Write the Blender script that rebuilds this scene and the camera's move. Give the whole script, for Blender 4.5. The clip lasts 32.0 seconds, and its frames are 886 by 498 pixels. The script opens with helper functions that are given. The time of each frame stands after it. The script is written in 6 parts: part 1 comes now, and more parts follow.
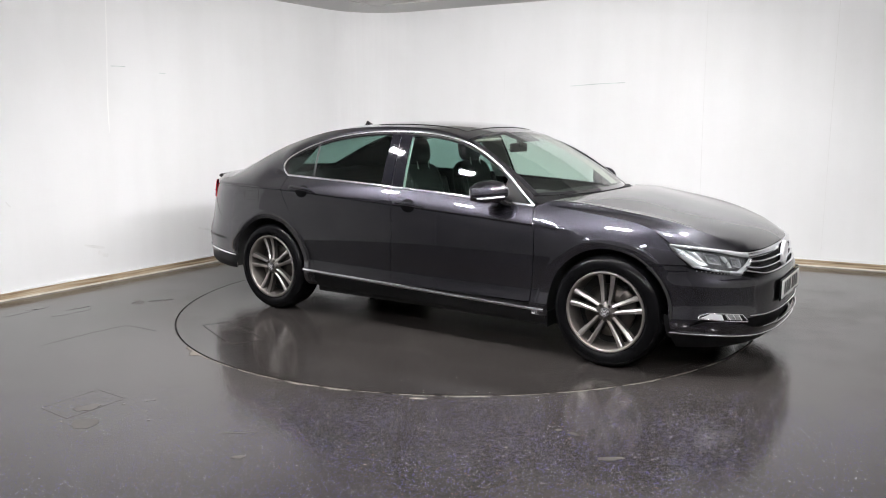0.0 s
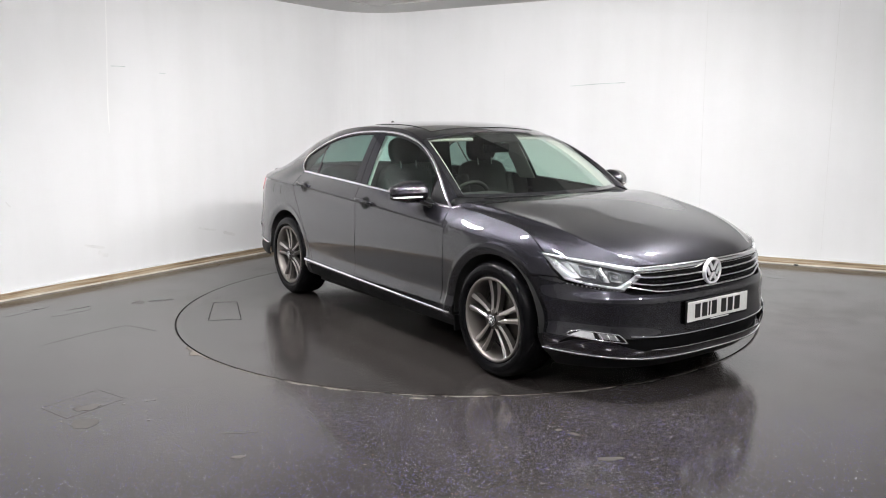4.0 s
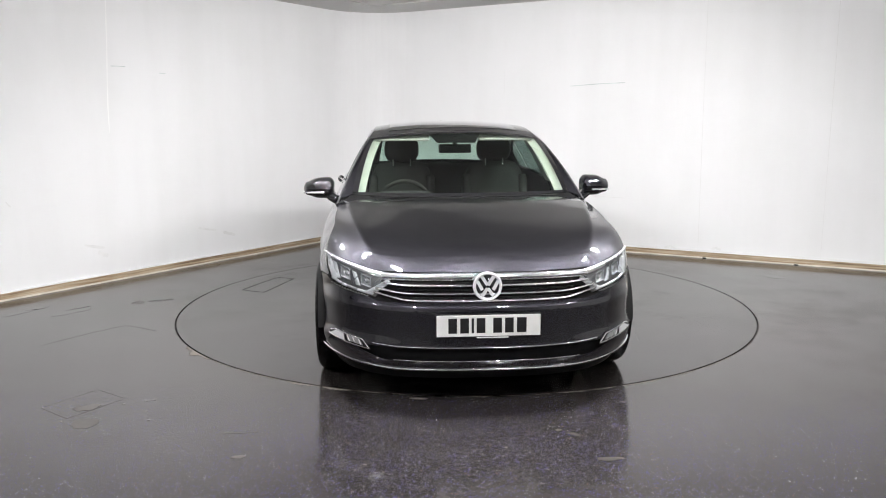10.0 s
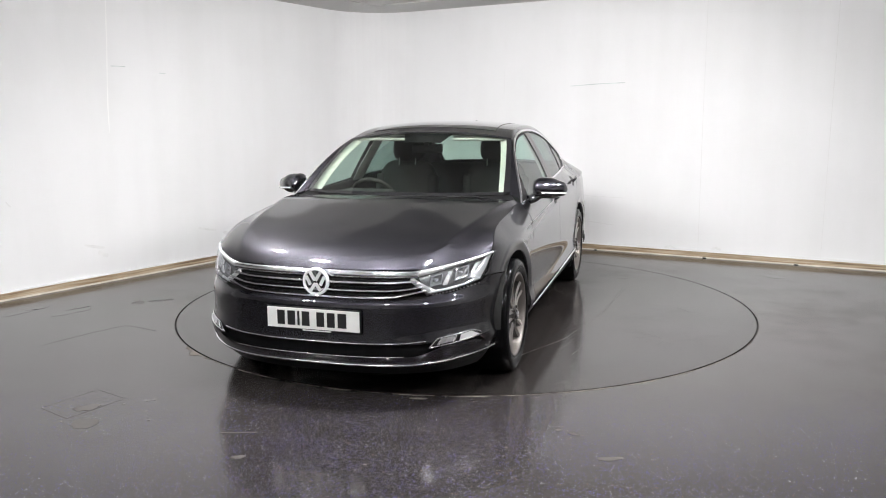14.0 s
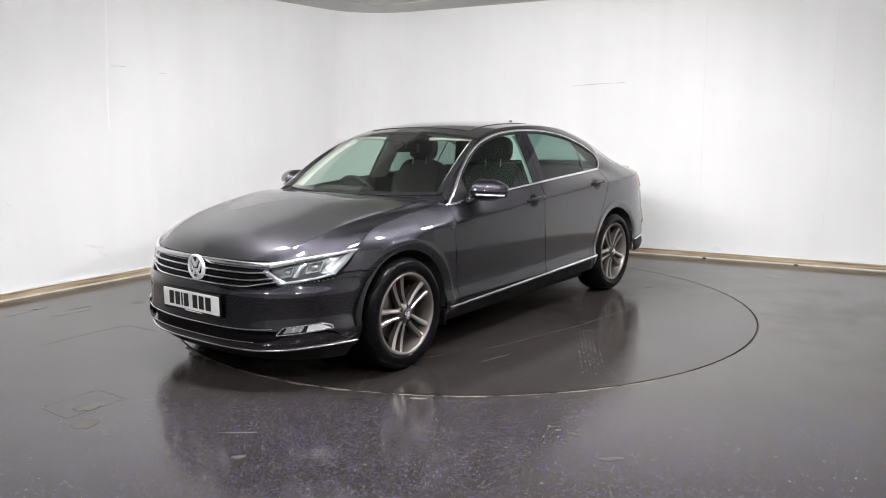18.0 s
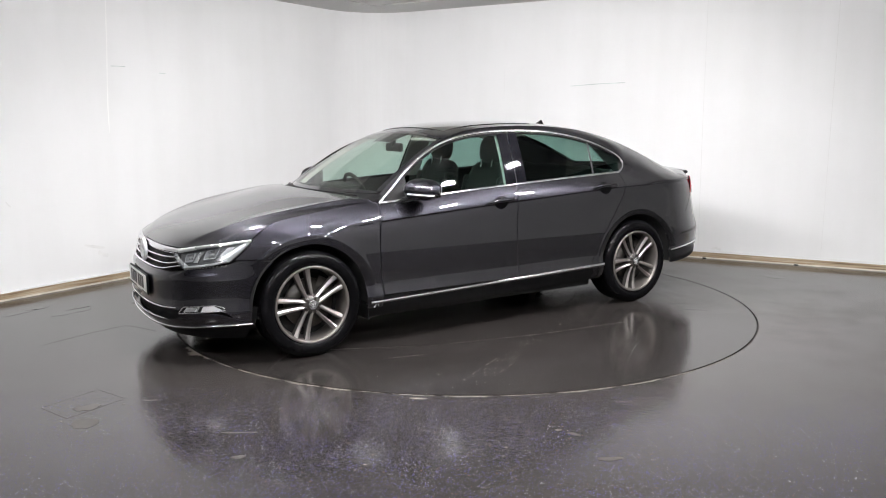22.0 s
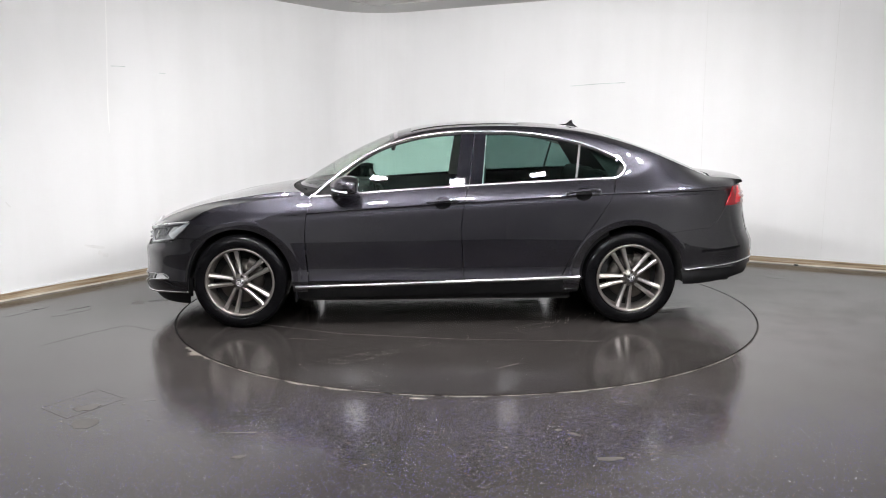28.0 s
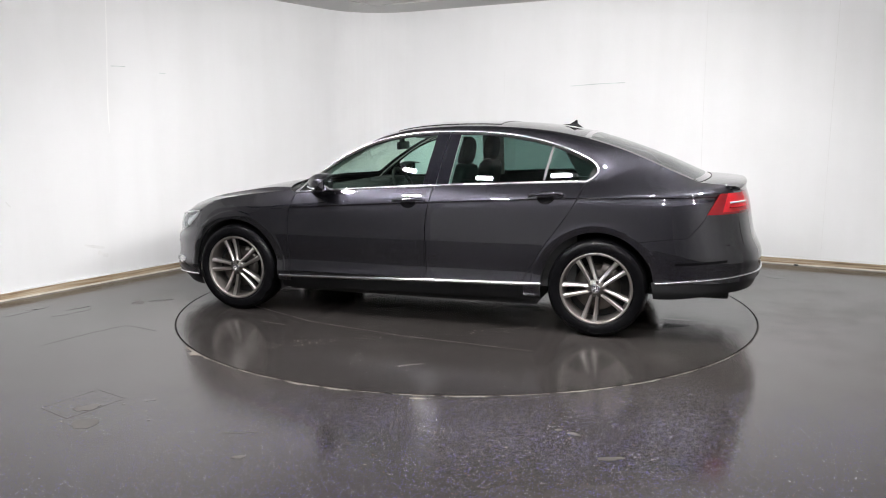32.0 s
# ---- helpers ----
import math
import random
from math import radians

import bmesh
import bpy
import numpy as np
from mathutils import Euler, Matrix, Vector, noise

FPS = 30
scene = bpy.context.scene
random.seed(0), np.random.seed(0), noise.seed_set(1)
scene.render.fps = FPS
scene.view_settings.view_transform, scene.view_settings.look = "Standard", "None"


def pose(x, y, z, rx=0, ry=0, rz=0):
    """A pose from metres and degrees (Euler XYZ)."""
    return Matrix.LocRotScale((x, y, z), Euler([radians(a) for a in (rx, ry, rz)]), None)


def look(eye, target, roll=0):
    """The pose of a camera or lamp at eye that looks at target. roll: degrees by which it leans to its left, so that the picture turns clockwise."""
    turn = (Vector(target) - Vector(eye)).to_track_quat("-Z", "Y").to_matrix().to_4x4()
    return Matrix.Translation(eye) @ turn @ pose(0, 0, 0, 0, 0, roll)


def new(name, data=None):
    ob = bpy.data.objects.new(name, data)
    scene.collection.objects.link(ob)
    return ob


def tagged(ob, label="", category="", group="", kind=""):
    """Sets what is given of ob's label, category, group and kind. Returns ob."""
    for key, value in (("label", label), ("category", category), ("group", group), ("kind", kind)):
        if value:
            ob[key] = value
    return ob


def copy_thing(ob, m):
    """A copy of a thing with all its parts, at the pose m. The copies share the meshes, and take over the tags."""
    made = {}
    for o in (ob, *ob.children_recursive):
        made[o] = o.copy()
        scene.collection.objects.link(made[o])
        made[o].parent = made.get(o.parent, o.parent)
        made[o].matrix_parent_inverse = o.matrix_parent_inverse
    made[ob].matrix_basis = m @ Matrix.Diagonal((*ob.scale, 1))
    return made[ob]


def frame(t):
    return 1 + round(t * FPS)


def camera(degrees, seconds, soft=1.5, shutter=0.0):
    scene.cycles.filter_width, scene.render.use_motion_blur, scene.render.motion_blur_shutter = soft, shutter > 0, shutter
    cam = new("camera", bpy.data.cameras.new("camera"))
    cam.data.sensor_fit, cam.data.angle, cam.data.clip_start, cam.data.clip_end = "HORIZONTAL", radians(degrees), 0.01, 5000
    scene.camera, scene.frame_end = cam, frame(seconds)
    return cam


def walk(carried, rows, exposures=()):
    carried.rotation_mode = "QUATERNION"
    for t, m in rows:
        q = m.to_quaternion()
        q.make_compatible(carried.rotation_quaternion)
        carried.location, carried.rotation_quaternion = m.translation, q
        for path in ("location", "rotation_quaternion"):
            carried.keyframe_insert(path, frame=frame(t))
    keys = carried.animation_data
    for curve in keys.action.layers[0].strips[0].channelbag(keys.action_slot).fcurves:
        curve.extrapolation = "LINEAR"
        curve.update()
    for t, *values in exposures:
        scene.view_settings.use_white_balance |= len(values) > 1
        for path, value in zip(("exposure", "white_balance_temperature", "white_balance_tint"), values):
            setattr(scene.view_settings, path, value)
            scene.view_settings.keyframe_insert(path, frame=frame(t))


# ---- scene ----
# ---------------------------------------------------------------- camera
cam = camera(58.70, 32.0, soft=1.0)
EYE = Vector((0.0, -6.2926, 1.4559))
PITCH, YAW, ROLL = 0.16046, -0.02663, -0.00533
AIM = Vector((math.sin(YAW) * math.cos(PITCH), math.cos(YAW) * math.cos(PITCH), -math.sin(PITCH)))
HOLD = look(EYE, EYE + AIM, math.degrees(ROLL))
walk(cam, [(0, HOLD), (32, HOLD)], exposures=[(0, 0.0), (32, 0.0)])

# ---------------------------------------------------------------- world
world = bpy.data.worlds.new("world")
scene.world = world
world.use_nodes = True
world.node_tree.nodes["Background"].inputs[0].default_value = (0.5, 0.5, 0.5, 1)
world.node_tree.nodes["Background"].inputs[1].default_value = 0.02

LAMP_POWER = 892.0
# ceiling floodlights: x, y, bearing of the side they face in degrees, tilt
LAMPS = [(0.12 + 2.25 * math.cos(radians(b)), 2.25 * math.sin(radians(b)), b + 180, 35) for b in (-162, -138, -114, -90, -66, -42, -18)]
LAMPS += [(-2.9, -4.1, 62, 45), (-1.0, -5.0, 82, 45), (1.0, -5.0, 98, 45), (2.9, -4.1, 118, 45)]


# ---------------------------------------------------------------- materials
def nodes_of(name):
    m = bpy.data.materials.new(name)
    m.use_nodes = True
    nt = m.node_tree
    return m, nt, nt.nodes["Principled BSDF"]


def link(nt, a, ai, b, bi):
    nt.links.new(a.outputs[ai], b.inputs[bi])


def noise_node(nt, scale, detail=4.0, rough=0.55):
    tc = nt.nodes.new("ShaderNodeTexCoord")
    n = nt.nodes.new("ShaderNodeTexNoise")
    n.inputs["Scale"].default_value, n.inputs["Detail"].default_value, n.inputs["Roughness"].default_value = scale, detail, rough
    link(nt, tc, "Object", n, "Vector")
    return n


def ramp_node(nt, src, out, stops):
    r = nt.nodes.new("ShaderNodeValToRGB")
    el = r.color_ramp.elements
    el[0].position, el[0].color = stops[0][0], (*stops[0][1], 1)
    el[1].position, el[1].color = stops[-1][0], (*stops[-1][1], 1)
    for p, c in stops[1:-1]:
        e = el.new(p)
        e.color = (*c, 1)
    link(nt, src, out, r, "Fac")
    return r


def surface(name, color, rough=0.5, metal=0.0, coat=0.0, vary=0.12, scale=6.0, fine=120.0, bump=0.0, spec=0.5, emit=0.0):
    """A plain surface with variation at two scales."""
    m, nt, b = nodes_of(name)
    b.inputs["Roughness"].default_value, b.inputs["Metallic"].default_value = rough, metal
    b.inputs["Coat Weight"].default_value, b.inputs["Coat Roughness"].default_value = coat, 0.03
    b.inputs["Specular IOR Level"].default_value = spec
    a, f = noise_node(nt, scale), noise_node(nt, fine, 2.0)
    mix = nt.nodes.new("ShaderNodeMath")
    mix.operation = "MULTIPLY_ADD"
    mix.inputs[1].default_value = 0.4
    link(nt, f, "Fac", mix, 0)
    link(nt, a, "Fac", mix, 2)
    lo, hi = [c * (1 - vary) for c in color], [min(1, c * (1 + vary)) for c in color]
    r = ramp_node(nt, mix, 0, [(0.45, lo), (0.95, hi)])
    link(nt, r, "Color", b, "Base Color")
    rr = ramp_node(nt, a, "Fac", [(0.3, [max(0.02, rough * 0.85)] * 3), (0.7, [min(1, rough * 1.15)] * 3)])
    link(nt, rr, "Color", b, "Roughness")
    if bump:
        bp = nt.nodes.new("ShaderNodeBump")
        bp.inputs["Strength"].default_value, bp.inputs["Distance"].default_value = bump, 0.002
        link(nt, f, "Fac", bp, "Height")
        link(nt, bp, "Normal", b, "Normal")
    if emit:
        b.inputs["Emission Color"].default_value = (*color, 1)
        b.inputs["Emission Strength"].default_value = emit
    return m


def glass(name, tint, rough=0.0, gain=1.7):
    """A thin tinted pane: clear passage, with a mirror gloss that grows towards a grazing view."""
    m, nt, b = nodes_of(name)
    nt.nodes.remove(b)
    tr, gl, lw, mx = (nt.nodes.new(k) for k in ("ShaderNodeBsdfTransparent", "ShaderNodeBsdfGlossy", "ShaderNodeLayerWeight", "ShaderNodeMixShader"))
    tr.inputs[0].default_value = (*tint, 1)
    gl.inputs["Roughness"].default_value = rough
    lw.inputs["Blend"].default_value = 0.5
    pw, ma = nt.nodes.new("ShaderNodeMath"), nt.nodes.new("ShaderNodeMath")
    pw.operation, ma.operation = "POWER", "MULTIPLY_ADD"
    pw.inputs[1].default_value = 5.0
    ma.inputs[1].default_value, ma.inputs[2].default_value = 0.9, 0.04 * gain
    link(nt, lw, "Facing", pw, 0)
    link(nt, pw, 0, ma, 0)
    link(nt, ma, 0, mx, 0)
    link(nt, tr, 0, mx, 1)
    link(nt, gl, 0, mx, 2)
    nt.links.new(mx.outputs[0], nt.nodes["Material Output"].inputs[0])
    return m


def paint(name, color, flake):
    """Metallic car paint under clear lacquer."""
    m, nt, b = nodes_of(name)
    tc = nt.nodes.new("ShaderNodeTexCoord")
    v = nt.nodes.new("ShaderNodeTexVoronoi")
    v.inputs["Scale"].default_value = 900
    link(nt, tc, "Object", v, "Vector")
    hsv = nt.nodes.new("ShaderNodeSeparateColor")
    link(nt, v, "Color", hsv, 0)
    r = ramp_node(nt, hsv, 0, [(0.0, color), (0.75, [c * 1.15 for c in color]), (1.0, flake)])
    link(nt, r, "Color", b, "Base Color")
    dust = noise_node(nt, 3.0, 6.0)
    rr = ramp_node(nt, dust, "Fac", [(0.35, (0.02,) * 3), (0.75, (0.06,) * 3)])
    b.inputs["Metallic"].default_value, b.inputs["Roughness"].default_value = 1.0, 0.37
    b.inputs["Specular IOR Level"].default_value = 0.0
    b.inputs["Coat Weight"].default_value = 1.0
    b.inputs["Coat IOR"].default_value = 1.78
    link(nt, rr, "Color", b, "Coat Roughness")
    return m


PAINT = paint("dark_grey_metallic_paint", (0.0230, 0.0224, 0.0280), (0.060, 0.058, 0.073))
CHROME = surface("chrome", (0.84, 0.84, 0.86), 0.18, 1.0, vary=0.04)
BLACK = surface("black_plastic", (0.007, 0.007, 0.0075), 0.45, vary=0.3, spec=0.14)
PILLAR_BLACK = surface("pillar_black", (0.006, 0.006, 0.008), 0.045, vary=0.1, spec=0.34)
GLOSS_BLACK = surface("gloss_black", (0.008, 0.008, 0.009), 0.08, coat=1.0, vary=0.1)
DARK = surface("dark_underside", (0.01, 0.01, 0.01), 0.85, vary=0.3)
RUBBER = surface("tyre_rubber", (0.0035, 0.0035, 0.004), 0.22, vary=0.4, bump=0.12, fine=300, spec=0.10)
ALLOY = surface("machined_alloy", (0.50, 0.475, 0.455), 0.33, 1.0, vary=0.08, fine=400)
RIM_GREY = surface("satin_rim_grey", (0.235, 0.215, 0.20), 0.45, 0.85, vary=0.1, fine=300)
ALLOY_DARK = surface("grey_alloy", (0.10, 0.094, 0.088), 0.38, 0.7, vary=0.15)
STEEL = surface("brake_steel", (0.085, 0.078, 0.072), 0.4, 1.0, vary=0.25)
FABRIC = surface("black_leather", (0.019, 0.018, 0.0175), 0.55, vary=0.3, bump=0.3, spec=0.2)
BEIGE = surface("pale_headlining", (0.44, 0.44, 0.41), 0.9, vary=0.05, bump=0.2, fine=500)
DASH = surface("dashboard_plastic", (0.032, 0.032, 0.033), 0.65, vary=0.2, bump=0.3, fine=400, spec=0.25)
RED_DARK = surface("dark_red_lens", (0.16, 0.003, 0.006), 0.15, coat=0.3, vary=0.2, fine=60)
RED = surface("red_lens", (0.46, 0.004, 0.01), 0.15, coat=0.3, vary=0.2, fine=60)
PLATE = surface("plate_white", (0.80, 0.80, 0.77), 0.35, vary=0.04)
PLATE_INK = surface("plate_ink", (0.012, 0.012, 0.012), 0.4, vary=0.1)
BOWL = surface("lamp_bowl", (0.30, 0.305, 0.31), 0.3, 0.6, vary=0.15, fine=80)
LAMP_CLEAR = glass("lamp_cover", (0.93, 0.95, 0.96), 0.01)
HOUSING = surface("lamp_housing", (0.17, 0.17, 0.175), 0.3, 0.3, vary=0.2)
HEAD_FRAME = surface("lamp_frame_silver", (0.74, 0.75, 0.76), 0.28, 0.6, coat=0.6, vary=0.08, fine=80)
SCREEN_GLASS = glass("windscreen_glass", (0.80, 0.88, 0.81), 0.0, 4.0)
GREEN_GLASS = glass("green_glass", (0.66, 0.85, 0.78), 0.0)
PRIVACY_GLASS = glass("privacy_glass", (0.30, 0.42, 0.39), 0.0)
MIRROR = surface("mirror_glass", (0.85, 0.87, 0.88), 0.02, 1.0, vary=0.02)


def wall_material():
    m, nt, b = nodes_of("white_wall_paint")
    a = noise_node(nt, 0.8, 6.0)
    tc = nt.nodes.new("ShaderNodeTexCoord")
    mp = nt.nodes.new("ShaderNodeMapping")
    mp.inputs["Scale"].default_value = (2.2, 2.2, 0.25)
    link(nt, tc, "Object", mp, "Vector")
    s = nt.nodes.new("ShaderNodeTexNoise")
    s.inputs["Scale"].default_value, s.inputs["Detail"].default_value = 1.6, 5.0
    link(nt, mp, 0, s, "Vector")
    mx = nt.nodes.new("ShaderNodeMath")
    mx.operation = "MULTIPLY_ADD"
    mx.inputs[1].default_value = 0.8
    link(nt, s, "Fac", mx, 0)
    link(nt, a, "Fac", mx, 2)
    r = ramp_node(nt, mx, 0, [(0.55, (0.80, 0.80, 0.795)), (1.1, (0.85, 0.85, 0.85))])
    link(nt, r, "Color", b, "Base Color")
    b.inputs["Roughness"].default_value = 0.6
    f = noise_node(nt, 60, 3.0)
    bp = nt.nodes.new("ShaderNodeBump")
    bp.inputs["Strength"].default_value, bp.inputs["Distance"].default_value = 0.12, 0.003
    link(nt, f, "Fac", bp, "Height")
    link(nt, bp, "Normal", b, "Normal")
    return m


def floor_material(name, flakes, tone=1.0):
    """Dark resin floor, glossy with worn dull patches, with pale and blue chips cast into it."""
    m, nt, b = nodes_of(name)
    big, mid = noise_node(nt, 0.55, 5.0), noise_node(nt, 4.0, 6.0, 0.65)
    mx = nt.nodes.new("ShaderNodeMath")
    mx.operation = "MULTIPLY_ADD"
    mx.inputs[1].default_value = 0.5
    link(nt, mid, "Fac", mx, 0)
    link(nt, big, "Fac", mx, 2)
    col = ramp_node(nt, mx, 0, [(p, [tone * c for c in rgb]) for p, rgb in ((0.5, (0.032, 0.0282, 0.0268)), (0.8, (0.046, 0.041, 0.039)), (1.0, (0.066, 0.059, 0.055)))])
    rgh = ramp_node(nt, mx, 0, [(0.45, (0.10,) * 3), (0.75, (0.155,) * 3), (1.0, (0.27,) * 3)])
    b.inputs["IOR"].default_value = 1.5
    link(nt, rgh, "Color", b, "Roughness")
    tc = nt.nodes.new("ShaderNodeTexCoord")
    last = col
    xyz = nt.nodes.new("ShaderNodeSeparateXYZ")
    link(nt, tc, "Object", xyz, 0)
    edge = nt.nodes.new("ShaderNodeMath")
    edge.operation = "MULTIPLY_ADD"
    edge.inputs[1].default_value = -1.2
    link(nt, mid, "Fac", edge, 0)
    link(nt, xyz, "Y", edge, 2)
    worn = nt.nodes.new("ShaderNodeMapRange")
    worn.inputs["From Min"].default_value, worn.inputs["From Max"].default_value = -2.65, -3.25
    link(nt, edge, 0, worn, "Value")
    for scale, cut, color in flakes:
        v = nt.nodes.new("ShaderNodeTexVoronoi")
        v.voronoi_dimensions = "2D"
        v.inputs["Scale"].default_value = scale
        link(nt, tc, "Object", v, "Vector")
        sep = nt.nodes.new("ShaderNodeSeparateColor")
        link(nt, v, "Color", sep, 0)
        pick = nt.nodes.new("ShaderNodeMath")
        pick.operation = "GREATER_THAN"
        pick.inputs[1].default_value = cut
        link(nt, sep, 0, pick, 0)
        near = nt.nodes.new("ShaderNodeMath")
        near.operation = "LESS_THAN"
        near.inputs[1].default_value = 0.38
        link(nt, v, "Distance", near, 0)
        both = nt.nodes.new("ShaderNodeMath")
        both.operation = "MULTIPLY"
        link(nt, pick, 0, both, 0)
        link(nt, near, 0, both, 1)
        shown = nt.nodes.new("ShaderNodeMath")
        shown.operation = "MULTIPLY"
        link(nt, both, 0, shown, 0)
        link(nt, worn, "Result", shown, 1)
        both = shown
        mix = nt.nodes.new("ShaderNodeMix")
        mix.data_type = "RGBA"
        link(nt, both, 0, mix, 0)
        nt.links.new(last.outputs[0] if last is col else last.outputs[2], mix.inputs[6])
        mix.inputs[7].default_value = (*color, 1)
        last = mix
    nt.links.new(last.outputs[0] if last is col else last.outputs[2], b.inputs["Base Color"])
    bp = nt.nodes.new("ShaderNodeBump")
    bp.inputs["Strength"].default_value, bp.inputs["Distance"].default_value = 0.16, 0.002
    fine = noise_node(nt, 38, 4.0, 0.65)
    link(nt, fine, "Fac", bp, "Height")
    link(nt, bp, "Normal", b, "Normal")
    return m


WALL = wall_material()
# greys of the unseen side walls, standing in for dim surroundings in the reflections
UNSEEN_PALE = surface("unseen_wall_light_grey", (0.74, 0.74, 0.735), 0.7, vary=0.15, scale=1.5)
UNSEEN_GREY = surface("unseen_wall_mid_grey", (0.48, 0.48, 0.482), 0.7, vary=0.2, scale=1.5)
FLAKES = [(250, 0.966, (0.18, 0.17, 0.20)), (236, 0.946, (0.14, 0.13, 0.46)), (215, 0.987, (0.78, 0.78, 0.90)), (250, 0.997, (0.55, 0.30, 0.20))]
FLOOR = floor_material("dark_resin_floor", FLAKES)
DISC = floor_material("turntable_resin", [(190, 0.993, (0.25, 0.23, 0.25))], 0.62)


def skirting_material():
    """Bare tan board with dark streaks and knocks drawn out along its length."""
    m, nt, b = nodes_of("scuffed_skirting_wood")
    tc, mp = nt.nodes.new("ShaderNodeTexCoord"), nt.nodes.new("ShaderNodeMapping")
    mp.inputs["Scale"].default_value = (1.3, 1.3, 34.0)
    link(nt, tc, "Object", mp, "Vector")
    st = nt.nodes.new("ShaderNodeTexNoise")
    st.inputs["Scale"].default_value, st.inputs["Detail"].default_value, st.inputs["Roughness"].default_value = 1.6, 7.0, 0.62
    link(nt, mp, 0, st, "Vector")
    r = ramp_node(nt, st, "Fac", [(0.32, (0.13, 0.085, 0.045)), (0.45, (0.33, 0.24, 0.145)), (0.58, (0.50, 0.40, 0.28)), (0.75, (0.62, 0.53, 0.40))])
    link(nt, r, "Color", b, "Base Color")
    b.inputs["Roughness"].default_value = 0.55
    bp = nt.nodes.new("ShaderNodeBump")
    bp.inputs["Strength"].default_value, bp.inputs["Distance"].default_value = 0.3, 0.002
    link(nt, st, "Fac", bp, "Height")
    link(nt, bp, "Normal", b, "Normal")
    return m


WOOD = skirting_material()
WOOD_PALE = surface("painted_skirting_edge", (0.70, 0.65, 0.57), 0.6, vary=0.25, scale=5.0)
CEIL_DARK = surface("dark_ceiling_paint", (0.19, 0.19, 0.19), 0.8, vary=0.12)
CEIL = surface("ceiling_paint", (0.58, 0.575, 0.56), 0.8, vary=0.05)
SEAM = surface("dark_seam", (0.014, 0.013, 0.012), 0.7, vary=0.3)
EMBLEM = surface("satin_silver", (0.80, 0.80, 0.81), 0.30, 0.25, vary=0.03)
PENCIL = surface("grey_green_scuff", (0.62, 0.66, 0.645), 0.7, vary=0.2)
FILLER = surface("wall_filler", (0.90, 0.90, 0.89), 0.5, vary=0.03)
LAMP_GLOW = surface("lit_diffuser", (1.0, 0.985, 0.995), 0.5, vary=0.0, emit=LAMP_POWER)
LAMP_FRAME = surface("white_metal", (0.8, 0.8, 0.8), 0.4, vary=0.04)


# ---------------------------------------------------------------- mesh tools
def mesh_of(name, verts, faces, mat, smooth=False):
    me = bpy.data.meshes.new(name)
    me.from_pydata([tuple(map(float, v)) for v in verts], [], faces)
    me.materials.append(mat)
    if smooth:
        me.polygons.foreach_set("use_smooth", [True] * len(me.polygons))
    me.update()
    return me


def hang(name, me, parent=None, label="", m=None):
    ob = new(name, me)
    if parent:
        ob.parent = parent
    if m is not None:
        ob.matrix_basis = m
    if label:
        ob["label"] = label
    return ob


def part(name, bm, mat, parent, label="", smooth=False, m=None):
    """One bmesh as one mesh object under a thing or a part."""
    me = bpy.data.meshes.new(name)
    bm.to_mesh(me)
    bm.free()
    me.materials.append(mat)
    if smooth:
        me.polygons.foreach_set("use_smooth", [True] * len(me.polygons))
    return hang(name, me, parent, label, m)


def box(bm, size, at=(0, 0, 0), bevel=0.0, turn=None):
    m = Matrix.Translation(at) @ (turn or Matrix()) @ Matrix.Diagonal((*size, 1))
    r = bmesh.ops.create_cube(bm, size=1, matrix=m)
    if bevel:
        es = {e for v in r["verts"] for e in v.link_edges}
        bmesh.ops.bevel(bm, geom=list(es), offset=bevel, segments=2, affect="EDGES", profile=0.6)
    return bm


def sheets(grids, outward=None):
    """Vertices and faces of several grids of points, wound so that they face outward (a function of a point)."""
    vs, fs = [], []
    for g in grids:
        g = np.asarray(g, float)
        n, k = g.shape[:2]
        o = len(vs)
        if outward is not None:
            i, j = (n - 1) // 2, (k - 1) // 2
            nn = np.cross(g[i + 1, j] - g[i, j], g[i, j + 1] - g[i, j])
            if nn @ np.asarray(outward(g[i, j])) < 0:
                g = g[::-1]
        vs += list(g.reshape(-1, 3))
        fs += [(o + a * k + b, o + (a + 1) * k + b, o + (a + 1) * k + b + 1, o + a * k + b + 1) for a in range(n - 1) for b in range(k - 1)]
    return vs, fs


def shell(name, grids, mat, parent, label="", outward=None, thick=0.0, crease=None):
    """A smooth sheet of grids as one mesh; its rim, and the row of points named by crease, stay sharp."""
    vs, fs = sheets(grids, outward)
    me = mesh_of(name, vs, fs, mat, True)
    if thick:
        uses = np.zeros(len(me.loops), dtype=np.int32)
        me.loops.foreach_get("edge_index", uses)
        ends = np.zeros(2 * len(me.edges), dtype=np.int32)
        me.edges.foreach_get("vertices", ends)
        hard = np.bincount(uses, minlength=len(me.edges)) < 2
        if crease is not None:
            k = np.asarray(grids[0]).shape[1]
            hard |= ((ends.reshape(-1, 2) % k) == crease).all(1)
        me.attributes.new("sharp_edge", "BOOLEAN", "EDGE").data.foreach_set("value", hard)
    ob = hang(name, me, parent, label)
    if thick:
        md = ob.modifiers.new("thickness", "SOLIDIFY")
        md.thickness, md.offset = thick, -1
    return ob


